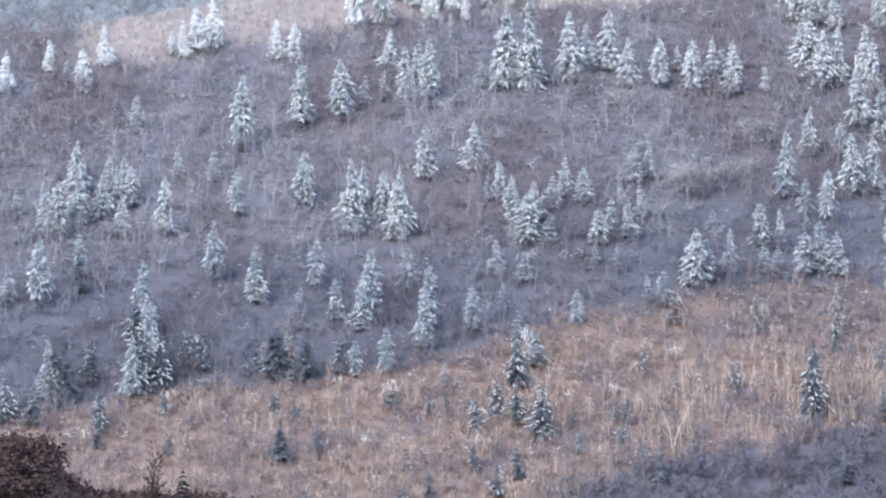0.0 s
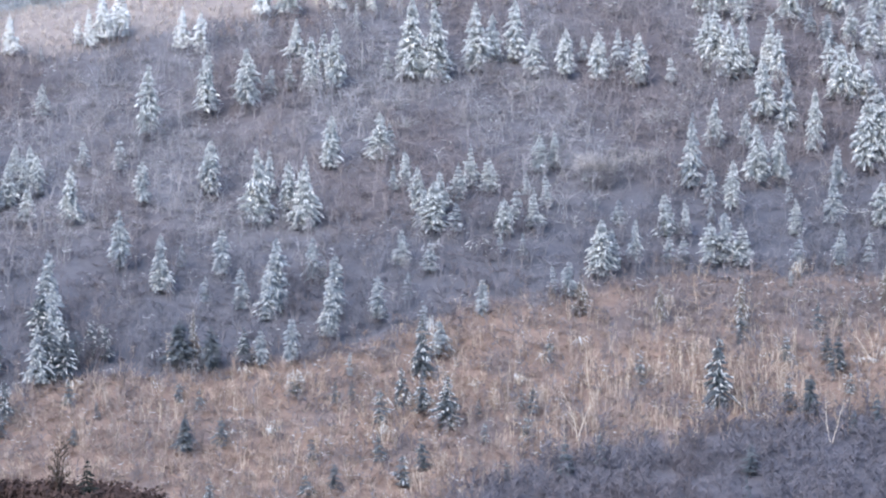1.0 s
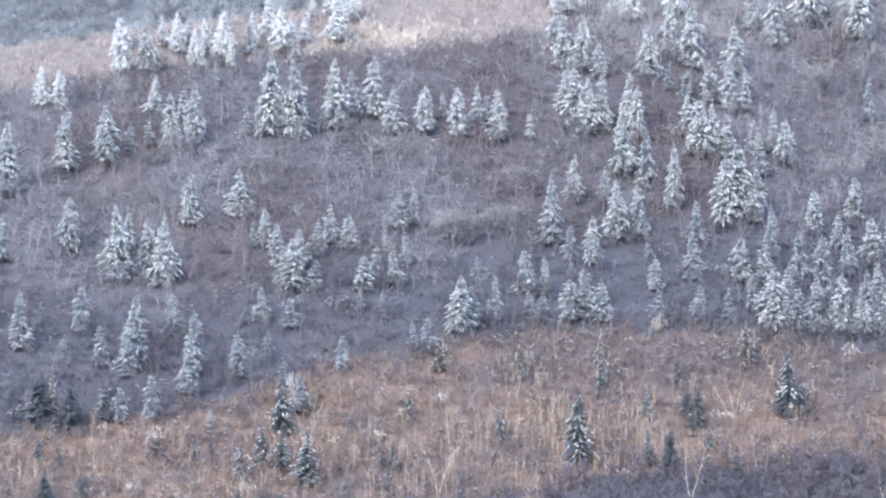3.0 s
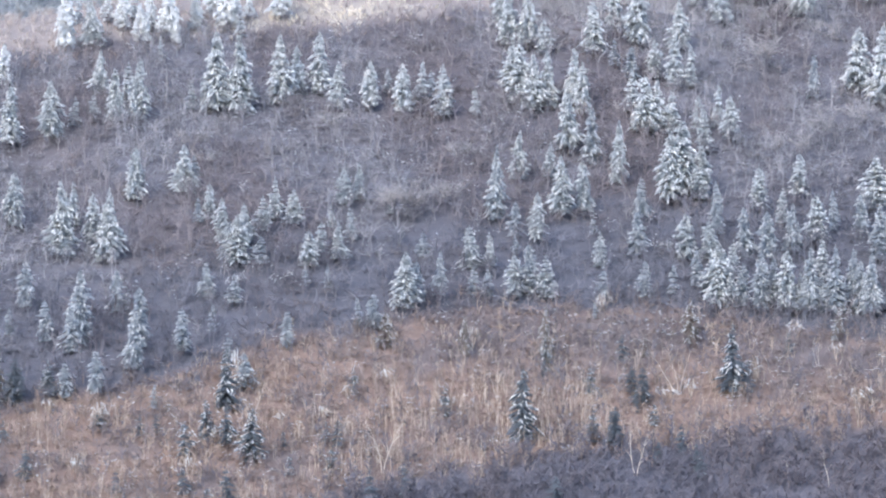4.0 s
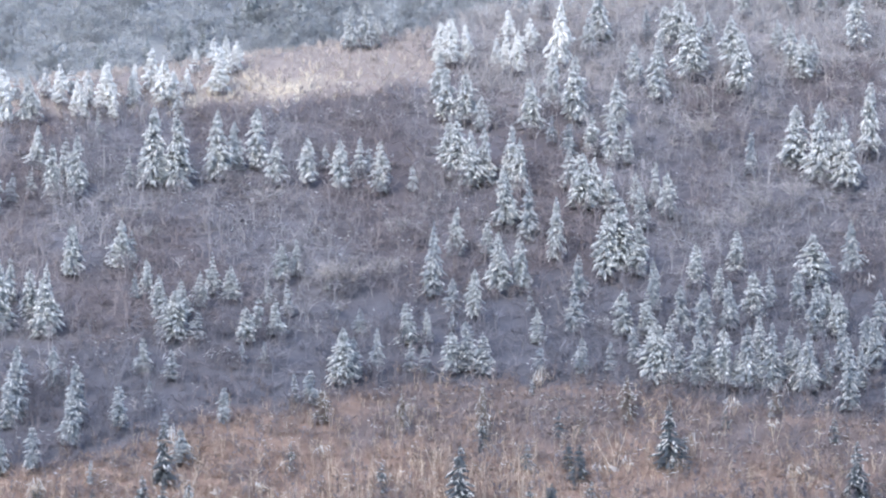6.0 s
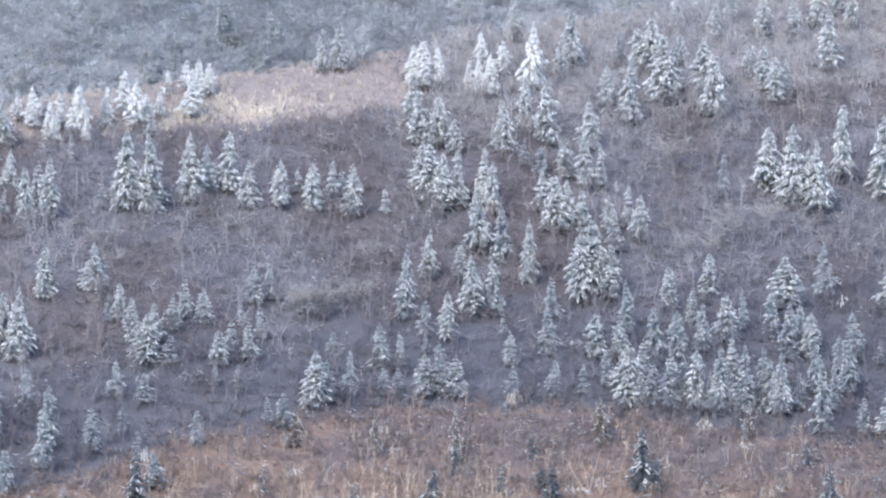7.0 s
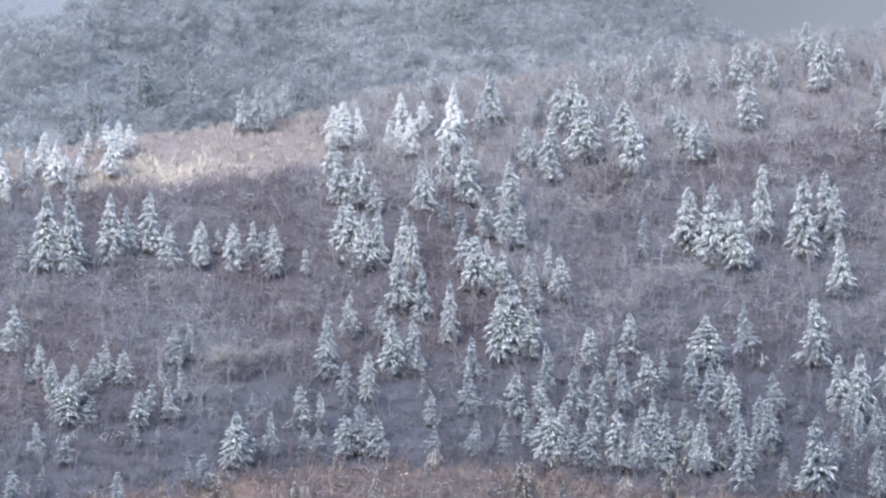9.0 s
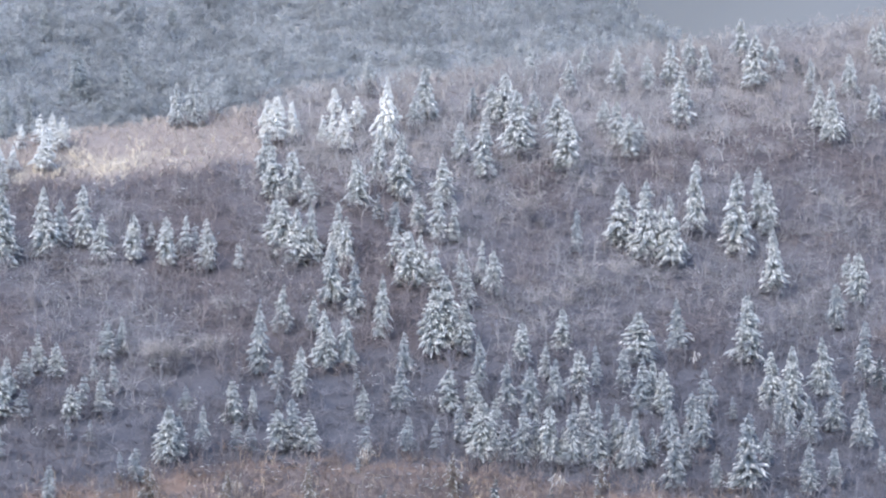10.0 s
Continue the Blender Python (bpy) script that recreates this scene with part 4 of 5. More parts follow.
# the spruce stand on the middle slope
spruce(111.3, 1208.5, 16.5, 0.41, "snowy")
spruce(126.0, 1201.0, 19.1, 0.71, "snowy")
spruce(122.4, 1198.8, 18.2, 0.57, "snowy")
spruce(130.0, 1199.0, 13.9, 0.64, "snowy")
spruce(115.4, 1192.8, 10.8, 0.69, "dusted")
spruce(112.6, 1175.0, 11.5, 0.69, "dusted")
spruce(132.3, 1182.8, 13.7, 0.52, "dusted")
spruce(143.4, 1191.8, 11.5, 0.71, "snowy")
spruce(153.7, 1199.2, 11.5, 0.69, "snowy")
spruce(148.0, 1184.5, 9.5, 0.69, "snowy")
spruce(154.3, 1173.8, 12.7, 0.69, "snowy")
spruce(159.5, 1180.8, 10.5, 0.40, "dusted")
spruce(148.4, 1170.8, 12.5, 0.63, "dusted")
spruce(137.3, 1172.0, 12.2, 0.69, "dusted")
spruce(142.2, 1168.5, 12.6, 0.69, "dusted")
spruce(123.9, 1173.0, 11.7, 0.86, "snowy")
spruce(129.0, 1171.5, 10.3, 0.80, "snowy")
spruce(128.5, 1149.0, 15.2, 0.78, "snowy")
spruce(133.4, 1162.5, 9.8, 0.64, "snowy")
spruce(134.0, 1148.0, 11.1, 0.64, "dusted")
spruce(138.1, 1146.5, 14.6, 0.63, "dusted")
spruce(143.8, 1144.5, 15.1, 0.63, "snowy")
spruce(141.4, 1148.2, 12.0, 0.64, "dusted")
spruce(149.0, 1142.5, 16.2, 0.57, "dusted")
spruce(154.3, 1141.2, 16.6, 0.57, "dusted")
spruce(153.7, 1157.8, 10.2, 0.64, "snowy")
spruce(159.1, 1144.2, 13.8, 0.57, "dusted")
spruce(162.3, 1137.8, 15.6, 0.57, "dusted")
spruce(171.5, 1192.5, 14.3, 0.86, "snowy")
spruce(165.3, 1178.5, 10.8, 0.63, "dusted")
spruce(168.0, 1164.8, 14.3, 0.69, "dusted")
spruce(171.1, 1168.5, 12.0, 0.64, "snowy")
spruce(173.2, 1163.8, 12.2, 0.63, "snowy")
spruce(171.2, 1147.5, 11.7, 0.64, "dusted")
spruce(170.1, 1128.2, 18.0, 0.55, "dusted")
spruce(181.8, 1200.5, 14.6, 0.57, "dusted")
spruce(183.2, 1165.8, 11.9, 0.69, "dusted")
spruce(177.2, 1150.0, 12.6, 0.64, "dusted")
spruce(179.0, 1145.5, 13.3, 0.64, "dusted")
spruce(189.2, 1163.8, 6.2, 0.70, "dusted")
spruce(197.7, 1193.8, 18.0, 0.69, "snowy")
spruce(198.8, 1169.2, 15.2, 0.63, "snowy")
spruce(203.4, 1166.0, 17.6, 0.57, "snowy")
spruce(198.5, 1156.5, 8.2, 0.70, "dusted")
spruce(204.9, 1151.0, 12.4, 0.64, "dusted")
spruce(186.2, 1124.2, 19.7, 0.67, "dusted")
spruce(200.5, 1149.0, 10.2, 0.64, "dusted")
spruce(200.3, 1125.8, 12.4, 0.64, "dusted")
spruce(179.7, 1127.5, 8.9, 0.70, "dusted")
spruce(120.1, 1128.5, 11.7, 0.57, "rusty")
spruce(153.9, 1130.0, 7.5, 0.70, "rusty")
spruce(112.0, 1153.0, 9.4, 0.69, "dusted")
spruce(119.3, 1156.5, 7.5, 0.70, "dusted")
spruce(193.3, 1113.2, 7.3, 0.70, "dusted")
spruce(160.7, 1141.8, 12.0, 0.64, "dusted")
spruce(146.8, 1145.0, 9.4, 0.64, "dusted")
spruce(131.6, 1147.8, 9.2, 0.64, "dusted")
spruce(125.1, 1159.2, 9.5, 0.64, "dusted")
spruce(151.4, 1142.5, 9.4, 0.64, "dusted")
spruce(167.0, 1140.2, 9.4, 0.64, "dusted")
spruce(174.6, 1139.0, 9.4, 0.64, "dusted")
spruce(192.8, 1138.8, 9.4, 0.64, "dusted")
# young spruces in the scrub
spruce(7.1, 1195.2, 12.0, 0.80, "frosted")
spruce(9.5, 1197.5, 8.4, 0.70, "snowy")
spruce(13.4, 1179.5, 9.7, 0.64, "snowy")
spruce(10.5, 1179.0, 6.7, 0.70, "dusted")
spruce(16.0, 1168.8, 11.5, 0.63, "snowy")
spruce(19.3, 1159.2, 12.3, 0.92, "snowy")
spruce(17.2, 1161.5, 10.0, 0.64, "dusted")
spruce(21.0, 1168.2, 10.3, 0.69, "snowy")
spruce(25.3, 1175.0, 9.0, 0.80, "snowy")
spruce(28.5, 1182.0, 10.6, 0.57, "snowy")
spruce(32.9, 1179.2, 9.1, 0.80, "snowy")
spruce(24.7, 1159.0, 7.5, 0.92, "dusted")
spruce(35.6, 1158.2, 9.3, 0.92, "snowy")
spruce(38.5, 1165.8, 8.1, 0.80, "snowy")
spruce(41.5, 1180.2, 5.9, 0.70, "snowy")
spruce(42.7, 1163.0, 9.5, 0.80, "snowy")
spruce(45.3, 1192.8, 9.2, 0.92, "snowy")
spruce(48.6, 1195.8, 9.2, 0.69, "snowy")
spruce(45.9, 1175.5, 7.9, 0.70, "snowy")
spruce(55.6, 1189.2, 6.0, 0.70, "snowy")
spruce(62.4, 1169.0, 6.7, 1.03, "dusted")
spruce(56.6, 1142.2, 13.8, 0.75, "snowy")
spruce(59.3, 1145.8, 10.6, 0.64, "dusted")
spruce(65.0, 1150.0, 11.4, 0.46, "dusted")
spruce(51.6, 1123.8, 9.3, 0.69, "rusty")
spruce(12.0, 1146.0, 9.0, 0.70, "dusted")
spruce(18.5, 1143.0, 7.7, 1.03, "dusted")
spruce(39.6, 1148.8, 6.2, 0.70, "dusted")
spruce(34.5, 1149.5, 5.5, 0.70, "dusted")
spruce(16.7, 1120.0, 6.6, 0.70, "dusted")
spruce(73.1, 1164.2, 11.2, 0.75, "snowy")
spruce(77.5, 1165.2, 9.1, 0.64, "snowy")
spruce(69.2, 1122.0, 10.8, 0.40, "rusty")
spruce(87.4, 1123.2, 13.1, 0.40, "rusty")
spruce(80.4, 1187.8, 19.0, 0.44, "dusted")
spruce(87.5, 1211.8, 12.9, 0.55, "snowy")
spruce(94.9, 1212.5, 9.6, 0.69, "snowy")
spruce(96.4, 1192.5, 15.8, 0.57, "snowy")
spruce(102.0, 1195.5, 13.8, 0.57, "snowy")
spruce(89.5, 1179.2, 12.3, 0.57, "snowy")
spruce(84.4, 1181.2, 8.9, 0.70, "dusted")
spruce(84.1, 1172.2, 5.1, 0.70, "dusted")
spruce(82.3, 1151.8, 10.7, 0.80, "snowy")
spruce(89.7, 1152.5, 10.2, 0.86, "snowy")
spruce(103.5, 1169.2, 8.9, 0.70, "snowy")
spruce(102.7, 1152.8, 7.9, 0.70, "dusted")
spruce(103.2, 1185.2, 5.4, 0.70, "dusted")
spruce(86.1, 1152.8, 12.8, 0.69, "dusted")
spruce(49.0, 1131.5, 8.6, 0.80, "dusted")
spruce(106.6, 1222.0, 7.3, 0.70, "dusted")
spruce(73.1, 1151.8, 7.9, 0.70, "dusted")
spruce(76.3, 1151.5, 7.5, 0.70, "dusted")
# among the birches
spruce(13.4, 1132.5, 6.7, 0.70, "dusted")
spruce(0.1, 1098.8, 5.9, 0.57, "dusted")
spruce(-10.8, 1090.5, 5.4, 0.70, "rusty")
spruce(19.9, 1106.8, 8.9, 0.92, "dusted")
spruce(20.6, 1076.5, 7.7, 0.80, "thin")
spruce(0.7, 1087.8, 4.7, 0.70, "dark")
spruce(37.0, 1083.8, 5.3, 0.70, "thin")
spruce(27.9, 1081.5, 4.1, 0.70, "thin")
spruce(45.7, 1132.8, 7.3, 0.57, "dusted")
spruce(104.7, 1106.0, 7.3, 0.70, "dark")
spruce(105.2, 1098.0, 4.2, 0.70, "dark")
spruce(115.3, 1070.8, 7.7, 0.34, "dark")
spruce(165.4, 1088.8, 9.7, 0.64, "thin")
spruce(152.9, 1129.2, 4.8, 0.70, "dusted")
spruce(99.9, 1142.8, 4.2, 0.70, "dusted")
spruce(109.5, 1123.2, 5.5, 0.70, "rusty")
spruce(-84.5, 1089.0, 13.4, 0.69, "dusted")
spruce(-91.0, 1079.0, 6.5, 0.70, "thin")
spruce(-52.9, 1103.5, 8.5, 0.70, "thin")
spruce(-33.7, 1102.8, 13.4, 0.34, "rusty")
spruce(-12.0, 1089.8, 4.1, 1.49, "thin")
spruce(-31.9, 1083.2, 5.9, 0.70, "thin")
spruce(-57.7, 1066.5, 4.6, 0.70, "dark")
spruce(-8.7, 1048.2, 5.1, 1.15, "thin")
spruce(21.1, 1075.8, 11.9, 0.69, "thin")
spruce(6.6, 1062.0, 7.0, 0.70, "thin")
# on the crest and beyond it
spruce(67.8, 1333.8, 12.8, 0.57, "frosted")
spruce(72.2, 1334.8, 13.4, 0.57, "frosted")
spruce(75.4, 1336.2, 9.1, 0.57, "frosted")
spruce(79.6, 1342.2, 10.4, 0.57, "frosted")
spruce(56.5, 1821.8, 20.1, 0.52, "rimed")
spruce(89.4, 1840.5, 14.2, 0.52, "rimed")
spruce(76.4, 1886.0, 9.3, 0.64, "rimed")
spruce(17.4, 1829.5, 8.0, 0.70, "rimed")
spruce(135.8, 1831.8, 10.0, 0.64, "rimed")
spruce(147.6, 1838.0, 11.1, 0.64, "rimed")
spruce(27.0, 1320.8, 7.2, 0.69, "sunlit")
spruce(-36.8, 1101.8, 11.2, 0.92, "dark")
spruce(-30.0, 1101.0, 10.4, 0.86, "dark")
spruce(-59.3, 1101.0, 7.9, 0.92, "dark")
spruce(-81.0, 1088.0, 11.2, 0.80, "dark")
# upper stand under the crest
spruce(93.7, 1320.5, 13.6, 0.67, "sunlit")
spruce(91.3, 1321.5, 12.1, 0.67, "sunlit")
spruce(98.1, 1321.0, 11.8, 0.56, "sunlit")
spruce(105.5, 1319.2, 8.7, 0.67, "sunlit")
spruce(109.6, 1331.8, 10.7, 0.67, "sunlit")
spruce(110.6, 1313.2, 12.4, 0.60, "sunlit")
spruce(115.5, 1327.2, 10.0, 0.67, "sunlit")
spruce(108.2, 1314.5, 10.7, 0.60, "sunlit")
spruce(89.4, 1294.8, 14.9, 0.67, "frosted")
spruce(90.2, 1282.5, 15.2, 0.67, "frosted")
spruce(95.0, 1281.2, 14.1, 0.67, "frosted")
spruce(98.9, 1278.0, 9.4, 0.80, "frosted")
spruce(90.6, 1250.2, 16.9, 0.67, "frosted")
spruce(88.8, 1255.5, 13.3, 0.67, "frosted")
spruce(93.5, 1245.8, 15.3, 0.67, "frosted")
spruce(97.4, 1247.8, 14.7, 0.54, "frosted")
spruce(111.2, 1276.2, 14.7, 0.67, "frosted")
spruce(103.6, 1246.5, 15.4, 0.60, "frosted")
spruce(105.7, 1241.8, 14.0, 0.60, "frosted")
spruce(100.4, 1224.8, 15.5, 0.67, "snowy")
spruce(105.5, 1220.0, 13.4, 0.67, "dusted")
spruce(120.9, 1357.0, 8.8, 0.74, "frosted")
spruce(121.8, 1314.0, 19.9, 0.51, "sunlit")
spruce(117.8, 1291.8, 14.6, 0.56, "frosted")
spruce(122.8, 1282.0, 18.1, 0.67, "frosted")
spruce(115.9, 1269.0, 7.8, 0.80, "dusted")
spruce(119.4, 1262.0, 8.8, 0.80, "dusted")
spruce(130.4, 1327.0, 10.4, 0.67, "frosted")
spruce(147.3, 1337.2, 9.8, 0.51, "dusted")
spruce(133.1, 1279.0, 13.9, 0.67, "frosted")
spruce(125.4, 1262.5, 10.6, 0.74, "frosted")
spruce(129.7, 1257.2, 13.5, 0.67, "frosted")
spruce(133.8, 1257.5, 11.4, 0.60, "frosted")
spruce(140.2, 1305.0, 11.9, 0.67, "frosted")
spruce(145.3, 1295.0, 16.7, 0.67, "frosted")
spruce(154.8, 1331.5, 15.9, 0.67, "frosted")
spruce(156.2, 1310.2, 19.1, 0.67, "frosted")
spruce(152.0, 1332.5, 12.4, 0.67, "frosted")
spruce(163.4, 1338.0, 9.0, 0.80, "frosted")
spruce(167.7, 1319.5, 15.6, 0.67, "frosted")
spruce(168.1, 1301.8, 18.0, 0.67, "frosted")
spruce(120.0, 1230.5, 15.2, 0.74, "frosted")
spruce(117.9, 1242.2, 11.1, 0.74, "frosted")
spruce(122.5, 1230.2, 14.5, 0.67, "frosted")
spruce(126.5, 1230.2, 11.7, 0.67, "frosted")
spruce(133.2, 1232.2, 9.7, 0.67, "frosted")
spruce(138.2, 1235.8, 11.2, 0.60, "frosted")
spruce(140.4, 1227.2, 12.5, 0.60, "snowy")
spruce(133.2, 1221.8, 10.3, 0.67, "snowy")
spruce(164.0, 1253.2, 11.6, 0.47, "dusted")
spruce(175.8, 1258.2, 17.2, 0.74, "frosted")
spruce(181.5, 1330.2, 9.7, 0.74, "frosted")
spruce(183.7, 1321.2, 12.8, 0.67, "frosted")
spruce(185.7, 1313.0, 13.3, 0.67, "frosted")
spruce(212.6, 1177.2, 15.0, 0.62, "snowy")
spruce(212.2, 1158.0, 14.4, 0.60, "dusted")
spruce(207.1, 1131.0, 9.4, 0.62, "dusted")
spruce(200.2, 1157.8, 12.8, 0.60, "dusted")


# ---- pale birches that stand out of the brown wood ----
def part(name, soup, mat, parent, label="", smooth=False, kind=""):
    ob = new(name, soup.mesh(name, mat, smooth))
    ob.parent = parent
    return tagged(ob, label, kind=kind)


def pale_birch(x, y, height, seed, stems=2, lean=0.0):
    """A leafless birch with pale forking stems."""
    rng = random.Random(seed)
    stems_made, limbs, twigs = [], Soup(), Soup()
    for i in range(stems):
        p = Vector((0.1 * i, 0, -0.4))
        d = Vector((lean + (i - 0.5 * (stems - 1)) * 0.42 + rng.uniform(-0.15, 0.15), rng.uniform(-0.15, 0.15), 1)).normalized()
        n, r = 5, 0.010 * height
        line, radii = [p], [r]
        for k in range(n):
            q = p + d * (height / n)
            r *= 0.78
            line.append(q)
            radii.append(r)
            for _ in range(2 if k else 1):
                b = rng.uniform(0, 6.28)
                e = q + (Vector((math.cos(b) * 1.2, math.sin(b) * 0.8, 0.9)) + d * 0.5) * (height * rng.uniform(0.10, 0.22))
                limbs.spike(q, e, r * 0.75)
                for _ in range(3):
                    c = q.lerp(e, rng.uniform(0.4, 1.0))
                    twigs.spike(c, c + Vector((rng.uniform(-1, 1), rng.uniform(-1, 1), rng.uniform(0.1, 1.2))) * (height * 0.07), 0.045)
            p = q
            d = (d + Vector((rng.uniform(-0.22, 0.22), rng.uniform(-0.2, 0.2), 0.05))).normalized()
        stem = Soup()
        stem.tube(line, radii)
        stems_made.append(stem)
    ob = tagged(new("birch"), "pale-barked leafless birch forking above the russet wood", "tree", "pale birches")
    for stem in stems_made:
        part("stem", stem, WHITE_BARK, ob)
    part("limb_spray", limbs, WHITE_BARK, ob, kind="stuff")
    part("twig_spray", twigs, RUSSET_TWIGS, ob, "fine russet twigs", kind="stuff")
    ob.location = (x, y, float(land(x, y)))
    return ob


def dead_snag(x, y, height, seed):
    """A dead grey trunk with stubs of branches."""
    rng = random.Random(seed)
    stem, stubs = Soup(), Soup()
    stem.stick((0, 0, -0.4), (0.1, 0, height * 0.6), 0.16, 0.11, 6)
    stem.stick((0.1, 0, height * 0.6), (0.05, 0.05, height), 0.11, 0.03, 6)
    for k in range(9):
        a, z = rng.uniform(0, 6.28), height * rng.uniform(0.25, 0.9)
        stubs.spike((0.08, 0, z), (math.cos(a) * 0.9, math.sin(a) * 0.9, z + rng.uniform(-0.2, 0.3)), 0.05)
    ob = tagged(new("dead_snag"), "dead grey tree trunk with broken branch stubs", "tree")
    part("trunk", stem, HIGH_RIME_TWIGS, ob)
    part("branch_stub", stubs, HIGH_RIME_TWIGS, ob, kind="stuff")
    ob.location = (x, y, float(land(x, y)))
    return ob


def snow_bush(x, y, height, width, seed):
    """A low bush bent down under its snow."""
    rng = random.Random(seed)
    stem, snow = Soup(), Soup()
    for i in range(16):
        a, r = rng.uniform(0, 6.28), width * rng.uniform(0.2, 0.55)
        top = Vector((math.cos(a) * r * 0.55, math.sin(a) * r * 0.55, height * rng.uniform(0.5, 1.0)))
        end = Vector((math.cos(a + 0.3) * r, math.sin(a + 0.3) * r, height * rng.uniform(0.25, 0.75)))
        stem.stick((0, 0, -0.3), top, 0.05, 0.035)
        stem.spike(top, end, 0.045)
        for _ in range(3):
            c = top.lerp(end, rng.uniform(-0.5, 0.8))
            stem.spike(c, c + Vector((rng.gauss(0, 0.6), rng.gauss(0, 0.6), rng.uniform(-0.2, 0.7))), 0.035)
        up = Vector((0, 0, 0.06))
        if rng.random() < 0.75:
            thick = rng.uniform(0.06, 0.13)
            snow.lobe([top * 0.85 + up, top + up, top.lerp(end, 0.5) + up, end], [thick, thick * 1.1], [thick * 0.8, thick * 0.8])
    ob = tagged(new("snow_bush"), "leafless bush bent down under white snow", "bush")
    part("cane_spray", stem, BIRCH_BARK if y < snow_line(x) else RIME_TWIGS, ob, kind="stuff")
    part("snow", snow, SNOW, ob, smooth=True, kind="stuff")
    ob.location = (x, y, float(land(x, y)))
    return ob


def rimed_hardwood(x, y, height, width, seed):
    """A single hardwood whose rounded crown of rimed twigs stands out of the scrub."""
    rng = random.Random(seed)
    stem, twigs = Soup(), Soup()
    fork = Vector((rng.uniform(-0.2, 0.2), 0, height * 0.25))
    stem.tube([(0, 0, -0.5), tuple(fork * 0.5), tuple(fork)], [0.17, 0.14, 0.11])
    ob = tagged(new("hardwood"), "leafless hardwood with a rounded crown of pale rimed twigs", "tree", "rimed hardwoods in the scrub")
    for i in range(7):
        a, out = 0.9 * i + rng.uniform(-0.4, 0.4), width * rng.uniform(0.12, 0.42)
        mid = fork + Vector((math.cos(a) * out * 0.5, math.sin(a) * out * 0.5, height * rng.uniform(0.2, 0.35)))
        top = mid + Vector((math.cos(a) * out * 0.5, math.sin(a) * out * 0.5, height * rng.uniform(0.1, 0.35) * (1.1 - out / width)))
        stem.stick(fork, mid, 0.09, 0.06)
        stem.spike(mid, top, 0.06)
        for _ in range(16):
            c = fork.lerp(mid, rng.uniform(0.5, 1.0)) if rng.random() < 0.35 else mid.lerp(top, rng.uniform(0.0, 1.0))
            d = Vector((math.cos(a) * 0.6 + rng.gauss(0, 0.6), math.sin(a) * 0.6 + rng.gauss(0, 0.6), 0.45 + rng.gauss(0, 0.4))).normalized()
            e = c + d * (width * rng.uniform(0.10, 0.24))
            twigs.spike(c, e, rng.uniform(0.05, 0.085))
            for _ in range(2):
                c2 = c.lerp(e, rng.uniform(0.3, 0.9))
                twigs.spike(c2, c2 + (d + Vector((rng.gauss(0, 0.6), rng.gauss(0, 0.6), rng.gauss(0, 0.5)))).normalized() * (width * rng.uniform(0.05, 0.12)), 0.05)
    part("trunk", stem, RIME_TWIGS, ob)
    part("crown", twigs, HIGH_RIME_TWIGS, ob, "rimed twigs", kind="stuff")
    ob.location = (x, y, float(land(x, y)))
    return ob


rimed_hardwood(154.5, 1268.5, 10.4, 13.4, 920)
rimed_hardwood(236.2, 1275.8, 10.1, 15.7, 921)
rimed_hardwood(157.0, 1220.0, 8.5, 10.2, 922)
rimed_hardwood(150.7, 1219.0, 8.9, 8.2, 923)
rimed_hardwood(212.1, 1216.8, 8.9, 8.1, 924)
rimed_hardwood(59.5, 1187.5, 8.9, 14.6, 925)
rimed_hardwood(12.9, 1210.2, 5.0, 10.1, 926)
rimed_hardwood(73.8, 1215.2, 8.8, 13.6, 927)
rimed_hardwood(56.2, 1187.2, 8.2, 11.9, 928)
rimed_hardwood(153.8, 1266.5, 9.3, 14.1, 929)
rimed_hardwood(172.6, 1236.2, 8.4, 12.4, 930)
rimed_hardwood(59.7, 1187.2, 8.6, 14.6, 931)
rimed_hardwood(9.5, 1219.8, 6.8, 12.3, 932)
rimed_hardwood(70.6, 1192.2, 8.7, 12.0, 933)
rimed_hardwood(43.1, 1230.0, 7.6, 13.0, 934)
rimed_hardwood(161.8, 1229.0, 8.6, 13.7, 935)
pale_birch(48.5, 1070.8, 12.2, 600, 2)
pale_birch(75.4, 1104.8, 7.0, 601, 1)
pale_birch(21.5, 1093.5, 8.2, 602, 2)
pale_birch(114.8, 1106.2, 9.6, 603, 3)
pale_birch(102.3, 1069.0, 11.3, 604, 2)
pale_birch(134.0, 1109.5, 5.5, 605, 2)
pale_birch(74.8, 1103.0, 6.4, 606, 2)
pale_birch(93.0, 1105.0, 5.8, 607, 2)
pale_birch(147.5, 1118.5, 6.3, 608, 2)
pale_birch(151.7, 1117.0, 6.2, 609, 2)
pale_birch(142.8, 1064.8, 8.0, 610, 1)
pale_birch(134.4, 1065.2, 5.6, 611, 1)
pale_birch(111.8, 1103.2, 3.0, 612, 3)
pale_birch(-10.2, 1091.2, 6.9, 613, 2)
pale_birch(7.9, 1068.2, 6.2, 614, 2)
pale_birch(52.0, 1093.2, 7.6, 615, 1)
pale_birch(-51.3, 1082.5, 7.5, 616, 1)
pale_birch(-15.4, 1071.2, 5.0, 617, 1)
pale_birch(-25.9, 1085.2, 6.3, 618, 1)
pale_birch(20.7, 1051.5, 7.3, 619, 1)
pale_birch(-75.5, 1065.5, 6.2, 620, 2)
pale_birch(35.6, 1094.5, 6.4, 621, 2)
pale_birch(87.3, 1083.0, 6.3, 622, 1)
dead_snag(-41.1, 1227.2, 7.9, 800)
dead_snag(3.2, 1248.0, 10.7, 801)
